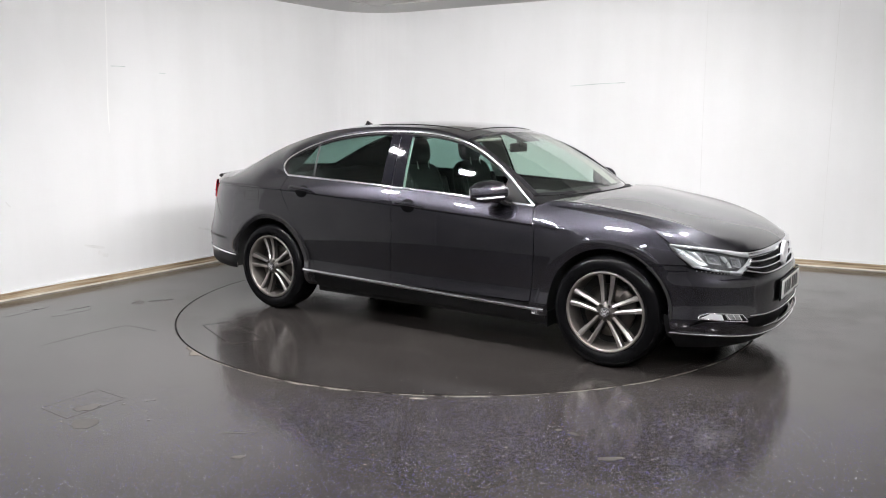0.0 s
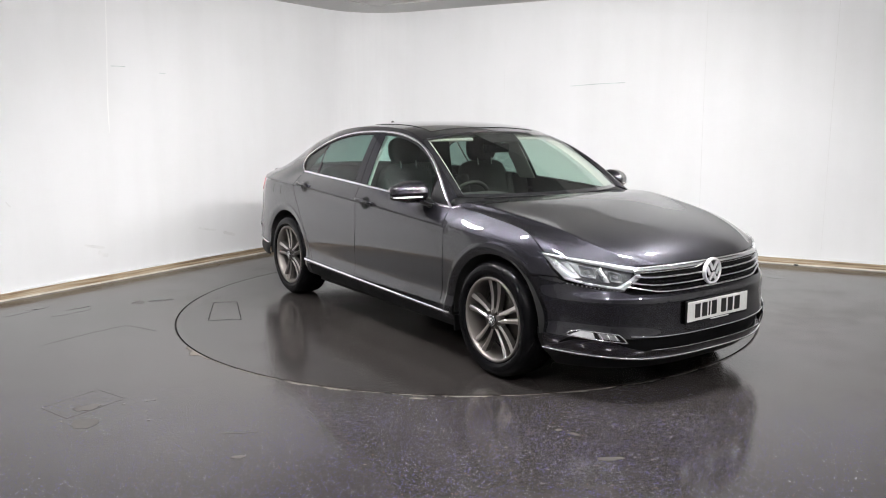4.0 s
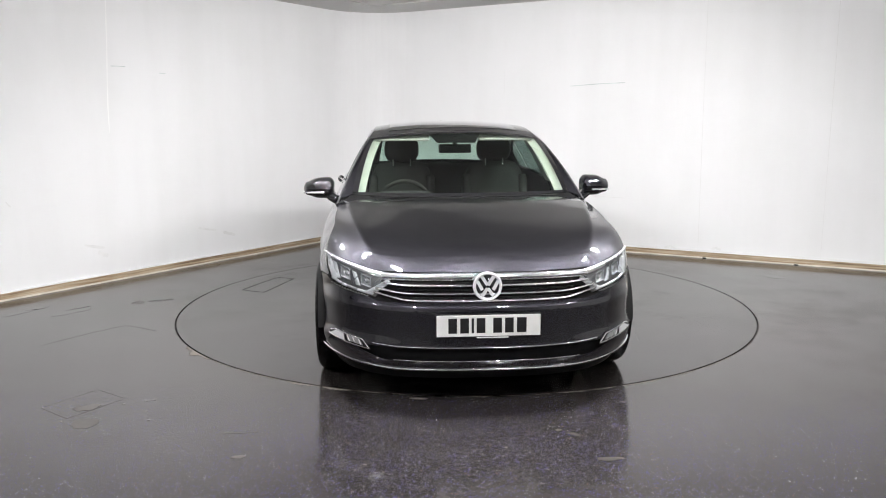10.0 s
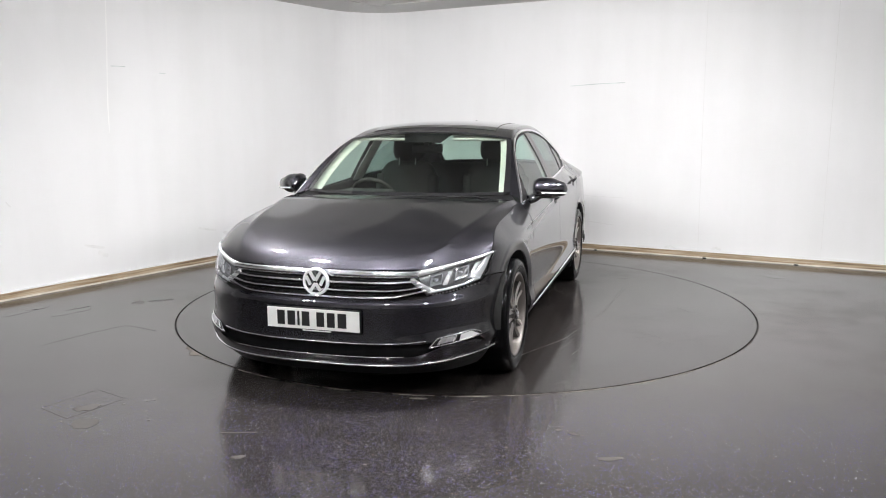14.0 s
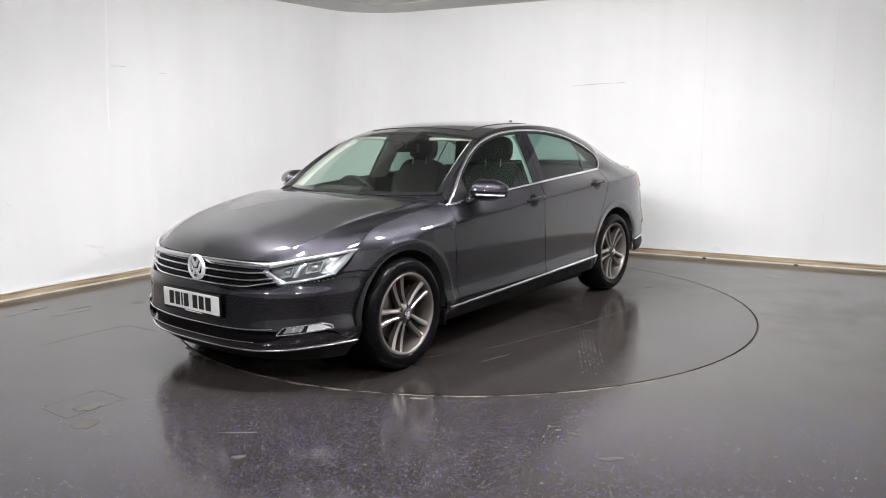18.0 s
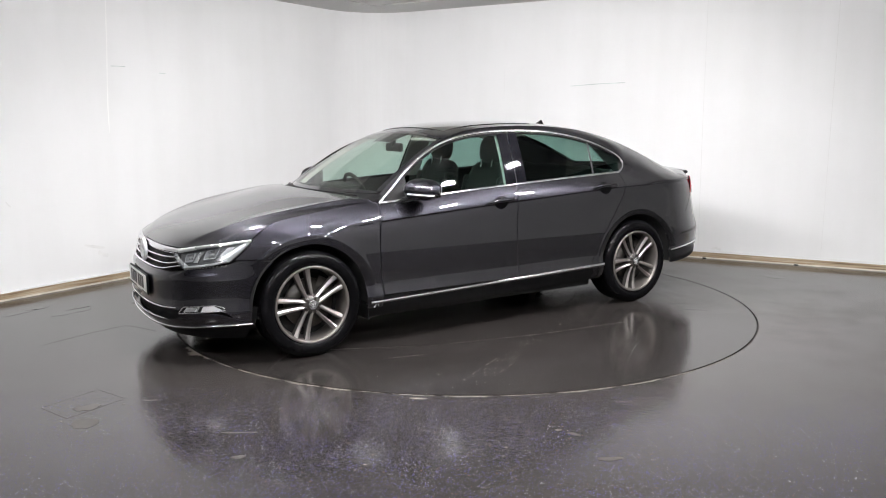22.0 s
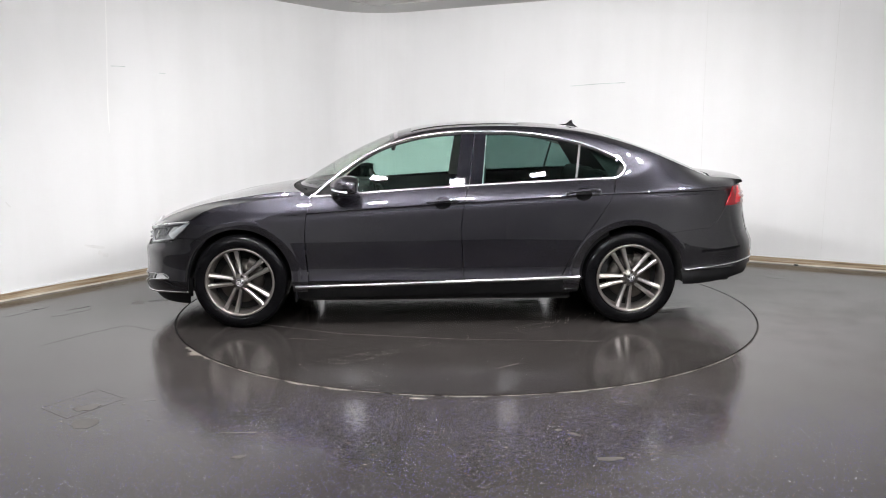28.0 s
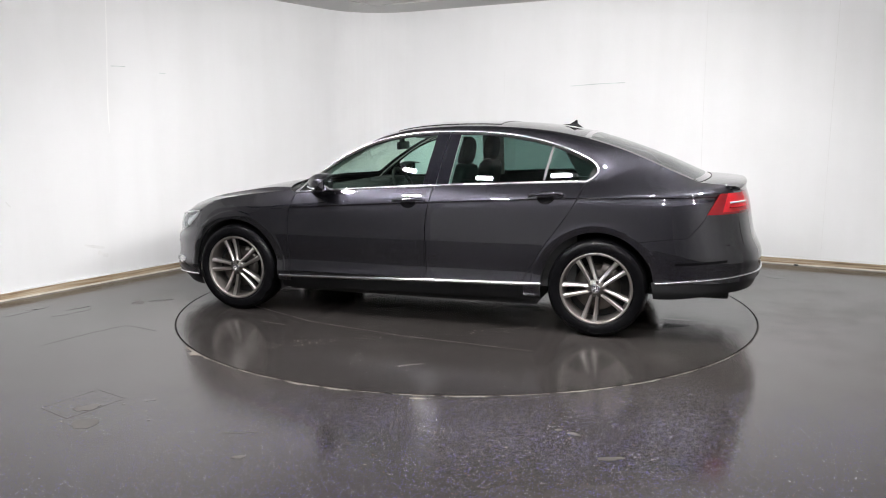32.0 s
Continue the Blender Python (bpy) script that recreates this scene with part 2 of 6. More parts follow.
def lathe(profile, steps=64, axis="y"):
    """Turn a profile of (radius, along) round an axis."""
    a = np.linspace(0, 2 * np.pi, steps + 1)
    p = np.asarray(profile, float)
    g = np.zeros((len(a), len(p), 3))
    c, s = np.cos(a)[:, None], np.sin(a)[:, None]
    if axis == "y":
        g[..., 0], g[..., 2], g[..., 1] = c * p[:, 0], s * p[:, 0], p[:, 1]
    else:
        g[..., 0], g[..., 1], g[..., 2] = c * p[:, 0], s * p[:, 0], p[:, 1]
    return g


def tube_mesh(name, path, radius, mat, flat=1.0, sides=8):
    """A bar of round or flattened section along a path of points."""
    P = np.asarray(path, float)
    T = np.gradient(P, axis=0)
    T /= np.linalg.norm(T, axis=1)[:, None] + 1e-9
    up = np.array([0, 0, 1.0])
    A = np.cross(T, up)
    A /= np.linalg.norm(A, axis=1)[:, None] + 1e-9
    B = np.cross(A, T)
    ang = np.linspace(0, 2 * np.pi, sides, endpoint=False)
    vs = [P[i] + radius * (np.cos(t) * A[i] * flat + np.sin(t) * B[i]) for i in range(len(P)) for t in ang]
    fs = [(i * sides + j, i * sides + (j + 1) % sides, (i + 1) * sides + (j + 1) % sides, (i + 1) * sides + j) for i in range(len(P) - 1) for j in range(sides)]
    fs += [tuple(range(sides))[::-1], tuple((len(P) - 1) * sides + j for j in range(sides))]
    return mesh_of(name, vs, fs, mat, True)


def spline(*pts):
    """A natural cubic through the points (u, value), straight beyond its ends."""
    p = np.array(sorted(pts), float)
    x, y = p[:, 0], p[:, 1]
    n, h = len(x), np.diff(x)
    A, r = np.eye(n), np.zeros(n)
    for i in range(1, n - 1):
        A[i, i - 1:i + 2] = h[i - 1], 2 * (h[i - 1] + h[i]), h[i]
        r[i] = 6 * ((y[i + 1] - y[i]) / h[i] - (y[i] - y[i - 1]) / h[i - 1])
    k = np.linalg.solve(A, r)
    s0 = (y[1] - y[0]) / h[0] - h[0] * (2 * k[0] + k[1]) / 6
    s1 = (y[-1] - y[-2]) / h[-1] + h[-1] * (k[-2] + 2 * k[-1]) / 6

    def at(u):
        u = np.asarray(u, float)
        c = np.clip(u, x[0], x[-1])
        i = np.clip(np.searchsorted(x, c) - 1, 0, n - 2)
        a, b = (x[i + 1] - c) / h[i], (c - x[i]) / h[i]
        v = a * y[i] + b * y[i + 1] + ((a ** 3 - a) * k[i] + (b ** 3 - b) * k[i + 1]) * h[i] ** 2 / 6
        return v + np.where(u < x[0], (u - x[0]) * s0, 0) + np.where(u > x[-1], (u - x[-1]) * s1, 0)
    return at


def along(pts, n):
    """n points at even steps along a broken line of points, any dimension."""
    p = np.asarray(pts, float)
    d = np.r_[0, np.cumsum(np.linalg.norm(np.diff(p, axis=0), axis=1))]
    u = np.linspace(0, d[-1], n)
    return np.stack([np.interp(u, d, p[:, i]) for i in range(p.shape[1])], 1)


def curve(pts, n):
    """n points at even steps along a smooth curve through the points."""
    p = np.asarray(pts, float)
    d = np.r_[0, np.cumsum(np.linalg.norm(np.diff(p, axis=0), axis=1))]
    u = np.linspace(0, d[-1], 200)
    q = np.stack([spline(*zip(d, p[:, i]))(u) for i in range(p.shape[1])], 1)
    return along(q, n)


def coons(bottom, top, left, right, shares=None):
    """A grid between four edges; bottom and top run from left to right, left and right from bottom to top."""
    n, k = len(bottom), len(left)
    u, v = np.linspace(0, 1, n)[:, None, None], (np.linspace(0, 1, k) if shares is None else shares)[None, :, None]
    b, t, l, r = bottom[:, None], top[:, None], left[None], right[None]
    return (1 - v) * b + v * t + (1 - u) * l + u * r - ((1 - u) * (1 - v) * bottom[0] + u * (1 - v) * bottom[-1] + (1 - u) * v * top[0] + u * v * top[-1])


def ruled(a, b, k, crowd=1.0):
    w = (1 - (1 - np.linspace(0, 1, k)) ** crowd)[None, :, None]
    return a[:, None] * (1 - w) + b[:, None] * w


# ---------------------------------------------------------------- the room
CORNER = Vector((-1.256, 4.076, 0))
LEFT_DIR, RIGHT_DIR = Vector((-0.5363, -0.8440, 0)), Vector((0.8884, -0.4590, 0))
HIGH, BEND = 2.795, 0.75
LEFT_LEN, RIGHT_LEN = 5.6, 6.45


def wall_line(inset, n=14):
    """The plan of the two visible walls with their rounded corner, moved into the room by inset."""
    half = math.acos(max(-1, min(1, LEFT_DIR.dot(RIGHT_DIR)))) / 2
    mid = (LEFT_DIR + RIGHT_DIR).normalized()
    c = CORNER + mid * (max(BEND, inset + 0.02) / math.sin(half))
    pts = [CORNER + LEFT_DIR * LEFT_LEN + Vector((0.8440, -0.5363, 0)) * inset]
    a0 = math.atan2(0.5363, -0.8440)
    a1 = math.atan2(0.8884, 0.4590)
    for i in range(n + 1):
        a = a0 + (a1 - a0) * i / n
        pts.append(c + Vector((math.cos(a), math.sin(a), 0)) * max(BEND - inset, 0.02))
    pts.append(CORNER + RIGHT_DIR * RIGHT_LEN + Vector((-0.4590, -0.8884, 0)) * inset)
    return pts


def strip_solid(name, inner, outer, z0, z1, mat):
    """A solid band in plan between two lines, from z0 to z1."""
    n = len(inner)
    vs = [(p.x, p.y, z) for p, q in zip(inner, outer) for p, z in ((p, z0), (p, z1), (q, z1), (q, z0))]
    fs = [(4 * i + a, 4 * i + (a + 1) % 4, 4 * i + 4 + (a + 1) % 4, 4 * i + 4 + a) for i in range(n - 1) for a in range(4)]
    fs += [(3, 2, 1, 0), (4 * n - 4, 4 * n - 3, 4 * n - 2, 4 * n - 1)]
    return mesh_of(name, vs, fs, mat)


def build_room():
    inner, outer = wall_line(0), wall_line(-0.15)
    n = len(inner)
    w = new("wall_north", strip_solid("wall_north", inner, outer, -0.02, HIGH + 0.3, WALL))
    for p in w.data.polygons[4:-6]:
        p.use_smooth = False
    tagged(w, "white painted studio walls meeting in a rounded corner", "wall", kind="structure")
    a, b = inner[0], inner[-1]
    end = CORNER + LEFT_DIR * 9.2
    turn, far, side = end + RIGHT_DIR * 3.1, end + RIGHT_DIR * 8.5, CORNER + RIGHT_DIR * 8.5
    # unseen walls added to close the room; the side greys set how bright the car's
    # reflections are, and the white wall behind the camera begins at turn
    for nm, p, q, mat, text in (("wall_west", a, end, UNSEEN_GREY, "unseen side wall, mid grey to dim the car's reflections"), ("wall_west", end, turn, UNSEEN_GREY, "unseen side wall, mid grey to dim the car's reflections"),
                                ("wall_south", turn, far, WALL, "plain white painted studio wall behind the camera"), ("wall_east", far, side, UNSEEN_PALE, "unseen side wall, light grey to tone the car's reflections"), ("wall_east", side, b, UNSEEN_PALE, "unseen side wall, light grey to tone the car's reflections")):
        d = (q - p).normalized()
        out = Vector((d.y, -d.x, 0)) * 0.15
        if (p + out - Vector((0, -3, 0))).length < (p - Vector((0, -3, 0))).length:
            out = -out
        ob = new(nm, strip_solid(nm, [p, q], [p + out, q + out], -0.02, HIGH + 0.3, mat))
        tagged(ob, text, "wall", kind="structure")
    # skirting: board with a paler top edge
    for nm, d0, d1, z0, z1, mat in (("trim", 0.030, 0.002, 0.0, 0.013, WOOD_PALE), ("baseboard", 0.020, 0.002, 0.013, 0.064, WOOD), ("trim", 0.023, 0.002, 0.064, 0.076, FILLER)):
        ob = new(nm, strip_solid(nm, wall_line(d0), wall_line(d1), z0, z1, mat))
        tagged(ob, "scuffed wooden skirting board along the white walls", "skirting", kind="structure")
    # floor: one sheet with a round opening for the turntable
    k, rr = 180, DISC_R + 0.013
    rim = [(rr * math.cos(2 * math.pi * i / k), rr * math.sin(2 * math.pi * i / k)) for i in range(k)]
    vs = [(x, y, 0) for x, y in rim] + [(x * 7, y * 7, 0) for x, y in rim] + [(x, y, -0.03) for x, y in rim]
    fs = [(i, k + i, k + (i + 1) % k, (i + 1) % k) for i in range(k)] + [(i, (i + 1) % k, 2 * k + (i + 1) % k, 2 * k + i) for i in range(k)]
    tagged(new("floor", mesh_of("floor", vs, fs, FLOOR)), "dark glossy resin floor with small pale and blue chips", "floor", kind="structure")
    # ceiling: rim and inner field with a dark joint
    rim_in = wall_line(0.62)
    ob = new("ceiling", strip_solid("ceiling", wall_line(0.62), wall_line(-0.1), HIGH, HIGH + 0.06, CEIL))
    tagged(ob, "white ceiling border with a rounded corner", "ceiling", kind="structure")
    ob = new("ceiling", strip_solid("ceiling", wall_line(1.75), wall_line(0.63), HIGH + 0.012, HIGH + 0.08, CEIL))
    tagged(ob, "white ceiling panels inside the border", "ceiling", kind="structure")
    field = wall_line(1.755)
    poly = [(p.x, p.y) for p in field] + [(side.x, side.y), (far.x, far.y), (end.x, end.y)]
    k = len(poly)
    me = mesh_of("ceiling", [(x, y, HIGH + 0.016) for x, y in poly] + [(x, y, HIGH + 0.08) for x, y in poly],
                 [tuple(range(k)), tuple(range(2 * k - 1, k - 1, -1))] + [(i, (i + 1) % k, k + (i + 1) % k, k + i) for i in range(k)], CEIL_DARK)
    tagged(new("ceiling", me), "flat dark grey studio ceiling", "ceiling", kind="structure")


def ceiling_light(x, y, facing, tilt):
    e = tagged(new("ceiling_light"), "small rectangular floodlight on the ceiling, switched on", "ceiling light", group="ceiling lights")
    e.matrix_basis = pose(x, y, HIGH - 0.12, 0, 0, facing - 90)
    lean = pose(0, 0, 0, tilt)
    bm = bmesh.new()
    for sx, sy, w, d in ((0, 0.052, 0.204, 0.014), (0, -0.052, 0.204, 0.014), (0.095, 0, 0.014, 0.090), (-0.095, 0, 0.014, 0.090)):
        box(bm, (w, d, 0.05), (sx, sy, 0.025))
    box(bm, (0.176, 0.090, 0.01), (0, 0, 0.045))
    part("frame", bm, LAMP_FRAME, e, m=lean)
    part("diffuser", box(bmesh.new(), (0.175, 0.089, 0.008), (0, 0, 0.012)), LAMP_GLOW, e, "glowing white diffuser", m=lean)
    part("bracket", box(bmesh.new(), (0.05, 0.03, 0.10), (0, 0, 0.08)), LAMP_FRAME, e)


DISC_R = 2.229
build_room()
for lamp in LAMPS:
    ceiling_light(*lamp)
# ---------------------------------------------------------------- the turntable
CAR_AT = Vector((0.2334, -0.1194, 0.001))
TURN = [(0, -32.41), (6, -63.60), (8, -73.90), (10, -84.39), (12, -95.01), (13, -100.29), (14, -105.48), (16.5, -118.40), (18, -126.05), (20, -136.40), (22.5, -149.2), (25, -162.15), (28, -177.1), (30, -187.1), (32, -196.97)]
turntable = tagged(new("turntable"), "round dark turntable set flush into the floor", "turntable")
bm = bmesh.new()
bmesh.ops.create_cone(bm, cap_ends=True, segments=180, radius1=DISC_R, radius2=DISC_R, depth=0.012, matrix=Matrix.Translation((0, 0, -0.0055)))
part("deck", bm, DISC, turntable)
ring = lathe([(DISC_R - 0.02, -0.02), (DISC_R + 0.03, -0.02)], 180, "z")
tagged(shell("floor_joint", [ring], SEAM, None), "dark joint round the turntable", "joint", kind="structure")
# ---------------------------------------------------------------- the car's surface
# car space: x forward, y to its left, z up; origin on the ground midway between the axles
AXLE, HUB_Z, TYRE_R = 1.3955, 0.335, 0.335
char_z = spline((2.3, 0.70), (1.8, 0.755), (1.4, 0.79), (1.05, 0.815), (0.6, 0.845), (0.1, 0.876), (-0.5, 0.909), (-1.0, 0.936), (-1.5, 0.953), (-2.0, 0.962), (-2.4, 0.965))
belt_z = spline((1.2, 0.915), (0.88, 0.932), (0.4, 0.966), (-0.1, 0.997), (-0.6, 1.022), (-1.0, 1.038), (-1.3, 1.048), (-1.8, 1.045), (-2.4, 1.03))
side_w = spline((0.13, 0.81), (0.18, 0.845), (0.24, 0.882), (0.30, 0.912), (0.345, 0.918), (0.385, 0.907), (0.43, 0.901), (0.50, 0.9035), (0.57, 0.906), (0.64, 0.9055), (0.70, 0.902), (0.76, 0.898), (0.83, 0.8935), (0.90, 0.8895), (0.97, 0.886), (1.1, 0.88))
nose_x = spline((0.12, 2.14), (0.18, 2.19), (0.25, 2.232), (0.35, 2.237), (0.45, 2.234), (0.52, 2.234), (0.545, 2.228), (0.575, 2.201), (0.63, 2.188), (0.70, 2.160), (0.78, 2.09), (0.86, 1.98), (0.95, 1.90), (1.1, 1.8))
tail_x = spline((0.2, -2.32), (0.28, -2.40), (0.38, -2.455), (0.48, -2.465), (0.56, -2.462), (0.63, -2.430), (0.70, -2.408), (0.80, -2.388), (0.90, -2.370), (0.98, -2.346), (1.1, -2.315))
shoulder = spline((2.0, 0.9), (1.3, 0.85), (0.9, 0.75), (0.3, 0.64), (-0.2, 0.66), (-0.6, 0.82), (-1.0, 1.08), (-1.35, 1.36), (-1.8, 1.30), (-2.4, 1.30))


def softplus(d, s):
    t = np.clip(d / s, -40, 40)
    return np.where(d / s > 40, d, s * np.log1p(np.exp(t)))


def step(a, b, v):
    t = np.clip((v - a) / (b - a), 0, 1)
    return t * t * (3 - 2 * t)


def width(x, z):
    """Half width of the body at x and height z."""
    x, z = np.broadcast_arrays(np.asarray(x, float), np.asarray(z, float))
    zc = char_z(x)
    zl = np.minimum(z, zc)
    f = np.clip((x - 1.0) / (nose_x(z) - 1.0), 0, 0.9995) ** 4
    r = np.clip((x + 1.3) / (tail_x(z) + 1.3), 0, 0.9995) ** 4
    base = side_w(zl) * (1 - f) ** (1 / 2.8) * (1 - r) ** (1 / 3)
    soft = 0.004 + 0.026 * step(1.0, 1.5, x)
    d = softplus(z - zc, soft)
    e = softplus(z - belt_z(x) - 5 * np.maximum(0, x - 0.93), 0.002 + 0.055 * step(-1.28, -1.62, x))
    c = np.maximum(d - e, 0)
    c = c + 0.34 * step(-1.25, -0.95, x) * step(1.2, 0.95, x) * c * (c / np.maximum(belt_z(x) - zc, 0.08) - 1)
    y = base - shoulder(x) * step(1.90, 1.42, x) * c - ((0.45 + 0.35 * step(-1.3, -1.75, x)) * e + 0.30 * e * e)
    t = np.maximum(zc - z, 0) / 0.013
    y = y - 0.0065 * t * np.exp(1 - t) * step(1.3, 1.0, x)
    for ax in (AXLE, -AXLE):
        q = np.hypot(x - ax, z - HUB_Z)
        y = y + (0.003 * step(0.448, 0.436, q) - 0.012 * step(0.438, 0.362, q)) * step(0.16, 0.24, z)
    return np.maximum(y, 0)


def flank(p, off=0.0, s=1):
    """Points of the side surface for (x, z) pairs; off metres proud of it, s: 1 the left side, -1 the right."""
    p = np.asarray(p, float)
    x, z = p[..., 0], p[..., 1]
    y, h = width(x, z), 0.004
    out = np.stack([x, y, z], -1)
    if off:
        dx, dz = (width(x + h, z) - width(x - h, z)) / (2 * h), (width(x, z + h) - width(x, z - h)) / (2 * h)
        nn = np.stack([-dx, np.ones_like(dx), -dz], -1)
        out = out + off * nn / np.linalg.norm(nn, axis=-1, keepdims=True)
    out[..., 1] *= s
    return out


def front_x(y, z):
    w = np.minimum(np.abs(y) / side_w(z), 0.9999)
    return 1.0 + (nose_x(z) - 1.0) * (1 - w ** 2.8) ** 0.25


def rear_x(y, z):
    w = np.minimum(np.abs(y) / side_w(z), 0.9999)
    return -1.3 + (tail_x(z) + 1.3) * (1 - w ** 3) ** 0.25


def face(p, off=0.0, fn=front_x):
    """Points of the front or rear surface for (y, z) pairs, off metres proud."""
    p = np.asarray(p, float)
    y, z = p[..., 0], p[..., 1]
    x, h = fn(y, z), 0.004
    out = np.stack([x, y, z], -1)
    if off:
        sg = 1 if fn is front_x else -1
        dy, dz = (fn(y + h, z) - fn(y - h, z)) / (2 * h), (fn(y, z + h) - fn(y, z - h)) / (2 * h)
        nn = sg * np.stack([np.ones_like(dy), -dy, -dz], -1)
        out = out + off * nn / np.linalg.norm(nn, axis=-1, keepdims=True)
    return out


def wrap(a, z, rear=False):
    """The front (or rear) surface by the angle round the corner: 0 the middle, 90 degrees the flank."""
    a, z = np.broadcast_arrays(np.asarray(a, float), np.asarray(z, float))
    s, c = np.sin(np.abs(a)), np.cos(a)
    w = side_w(z)
    if rear:
        return np.stack([-1.3 + (tail_x(z) + 1.3) * c ** 0.5, np.sign(a) * w * s ** (2 / 3), z], -1)
    return np.stack([1.0 + (nose_x(z) - 1.0) * c ** 0.5, np.sign(a) * w * s ** (2 / 2.8), z], -1)


def angle_at_x(x, z, rear=False):
    f = (x + 1.3) / (tail_x(z) + 1.3) if rear else (x - 1.0) / (nose_x(z) - 1.0)
    return np.arccos(np.clip(f, 0, 1) ** 2)


def angle_at_y(y, z, rear=False):
    w = np.clip(np.abs(y) / side_w(z), 0, 1) ** (3 if rear else 2.8)
    return np.sign(y) * np.arcsin(np.sqrt(w))


OUT_SIDE = {1: lambda p: (0, 1, 0.1), -1: lambda p: (0, -1, 0.1)}
UP = lambda p: (0, 0, 1)
SKIN = 0.004
car = tagged(new("car"), "dark grey metallic four-door saloon car with chrome trim", "car")


# outlines on the flank, as (x, z)
def arch(ax, r, a0, a1, n):
    a = np.radians(np.linspace(a0, a1, n))
    return np.stack([ax + r * np.cos(a), HUB_Z + 0.008 + r * np.sin(a)], 1)


DOOR_FRONT = [(0.905, 0.345), (0.918, 0.49), (0.925, 0.65), (0.918, 0.77), (0.905, 0.84), (0.885, 0.931)]
DOOR_MID = [(-0.19, 0.345), (-0.19, 0.44), (-0.182, 0.60), (-0.182, 0.76), (-0.205, 0.90), (-0.232, 1.003)]
DOOR_REAR = [(-0.885, 0.352), (-0.95, 0.47), (-1.05, 0.63), (-1.13, 0.74), (-1.205, 0.85), (-1.258, 0.945), (-1.295, 1.047)]
CHROME_TOP = [(0.885, 0.932), (0.83, 0.972), (0.70, 1.078), (0.50, 1.215), (0.29, 1.308), (0.08, 1.357), (-0.13, 1.379), (-0.34, 1.384), (-0.55, 1.379), (-0.75, 1.360), (-0.96, 1.322), (-1.16, 1.262), (-1.29, 1.205), (-1.355, 1.160), (-1.372, 1.125), (-1.36, 1.095), (-1.30, 1.049)]
bonnet_edge = [spline((0, 0.93), (0.2, 1.09), (0.4, 1.27), (0.6, 1.45), (0.75, 1.565), (0.9, 1.670), (1, 1.739)), spline((0, 0.945), (0.2, 0.929), (0.4, 0.907), (0.6, 0.882), (0.75, 0.860), (0.9, 0.816), (1, 0.766))]


def split_at(line, cut):
    """Cut a line of (x, z) points where it crosses the crease, into the part below and the part above."""
    q = curve(line, 160)
    k = int(np.argmin(np.abs(q[:, 1] - cut(q[:, 0]))))
    return q[:k + 1], q[k:]


def at_shares(pts, shares):
    """Points at given shares of the length of a line."""
    p = np.asarray(pts, float)
    d = np.r_[0, np.cumsum(np.linalg.norm(np.diff(p, axis=0), axis=1))]
    return np.stack([np.interp(shares * d[-1], d, p[:, i]) for i in range(p.shape[1])], 1)


def inset_x(line, dx):
    return np.asarray(line) + np.array([dx, 0])


def door_panels(front, rear, n):
    """Lower and upper field of a door between two shut lines, which run upwards."""
    fl, fu = split_at(inset_x(front, -0.003), char_z)
    rl, ru = split_at(inset_x(rear, 0.003), char_z)
    xs = np.linspace(0, 1, n)
    def edge(p, q, fn):
        x = p[0] + (q[0] - p[0]) * xs
        return np.stack([x, fn(x)], 1)
    lo = lambda x: 0.338 - 0.012 * (x - 0.9)
    v = 1 - (1 - np.linspace(0, 1, 34)) ** 1.7
    fl, rl = at_shares(fl, v), at_shares(rl, v)
    fu, ru = along(fu, 9), along(ru, 9)
    g1 = coons(edge(fl[0], rl[0], lambda x: fl[0, 1] + (x - fl[0, 0]) / (rl[0, 0] - fl[0, 0]) * (rl[0, 1] - fl[0, 1])), edge(fl[-1], rl[-1], char_z), fl, rl, v)
    g2 = coons(edge(fu[0], ru[0], char_z), edge(fu[-1], ru[-1], lambda x: belt_z(x) - 0.004), fu, ru)
    return g1, g2


def both(fn):
    for s in (1, -1):
        fn(s)


# upper edges of the glasshouse, as points in car space (left side)
SCREEN_EDGE = curve([(0.83, 0.722, 0.985), (0.70, 0.700, 1.085), (0.55, 0.672, 1.185), (0.40, 0.640, 1.272), (0.27, 0.607, 1.335)], 24)
ROOF_EDGE = curve([(0.27, 0.607, 1.335), (0.10, 0.585, 1.382), (-0.15, 0.573, 1.412), (-0.45, 0.566, 1.421), (-0.80, 0.560, 1.408), (-1.05, 0.553, 1.380), (-1.25, 0.545, 1.340)], 30)
BACK_EDGE = curve([(-1.25, 0.545, 1.340), (-1.45, 0.555, 1.282), (-1.65, 0.572, 1.205), (-1.85, 0.590, 1.118), (-2.02, 0.605, 1.046)], 24)
roof_z = spline((0.30, 1.380), (0.10, 1.425), (-0.15, 1.451), (-0.40, 1.457), (-0.70, 1.450), (-1.0, 1.423), (-1.22, 1.383))


def windscreen_grid(n=28, k=41, lift=0.0, grow=0.0):
    t = np.linspace(0, 1, n)[:, None]
    v = np.linspace(-1, 1, k)[None, :]
    e = curve(SCREEN_EDGE, n)
    xc = 1.06 + (0.285 - 1.06) * t
    zc = 0.985 + (1.384 - 0.985) * t + 0.030 * np.sin(np.pi * t)
    a = np.abs(v)
    x = xc + (e[:, :1] - xc) * a ** 2.3
    y = v * e[:, 1:2]
    z = zc + (e[:, 2:] - zc) * a ** 2.3 + lift
    return np.stack([x, y, z], -1)


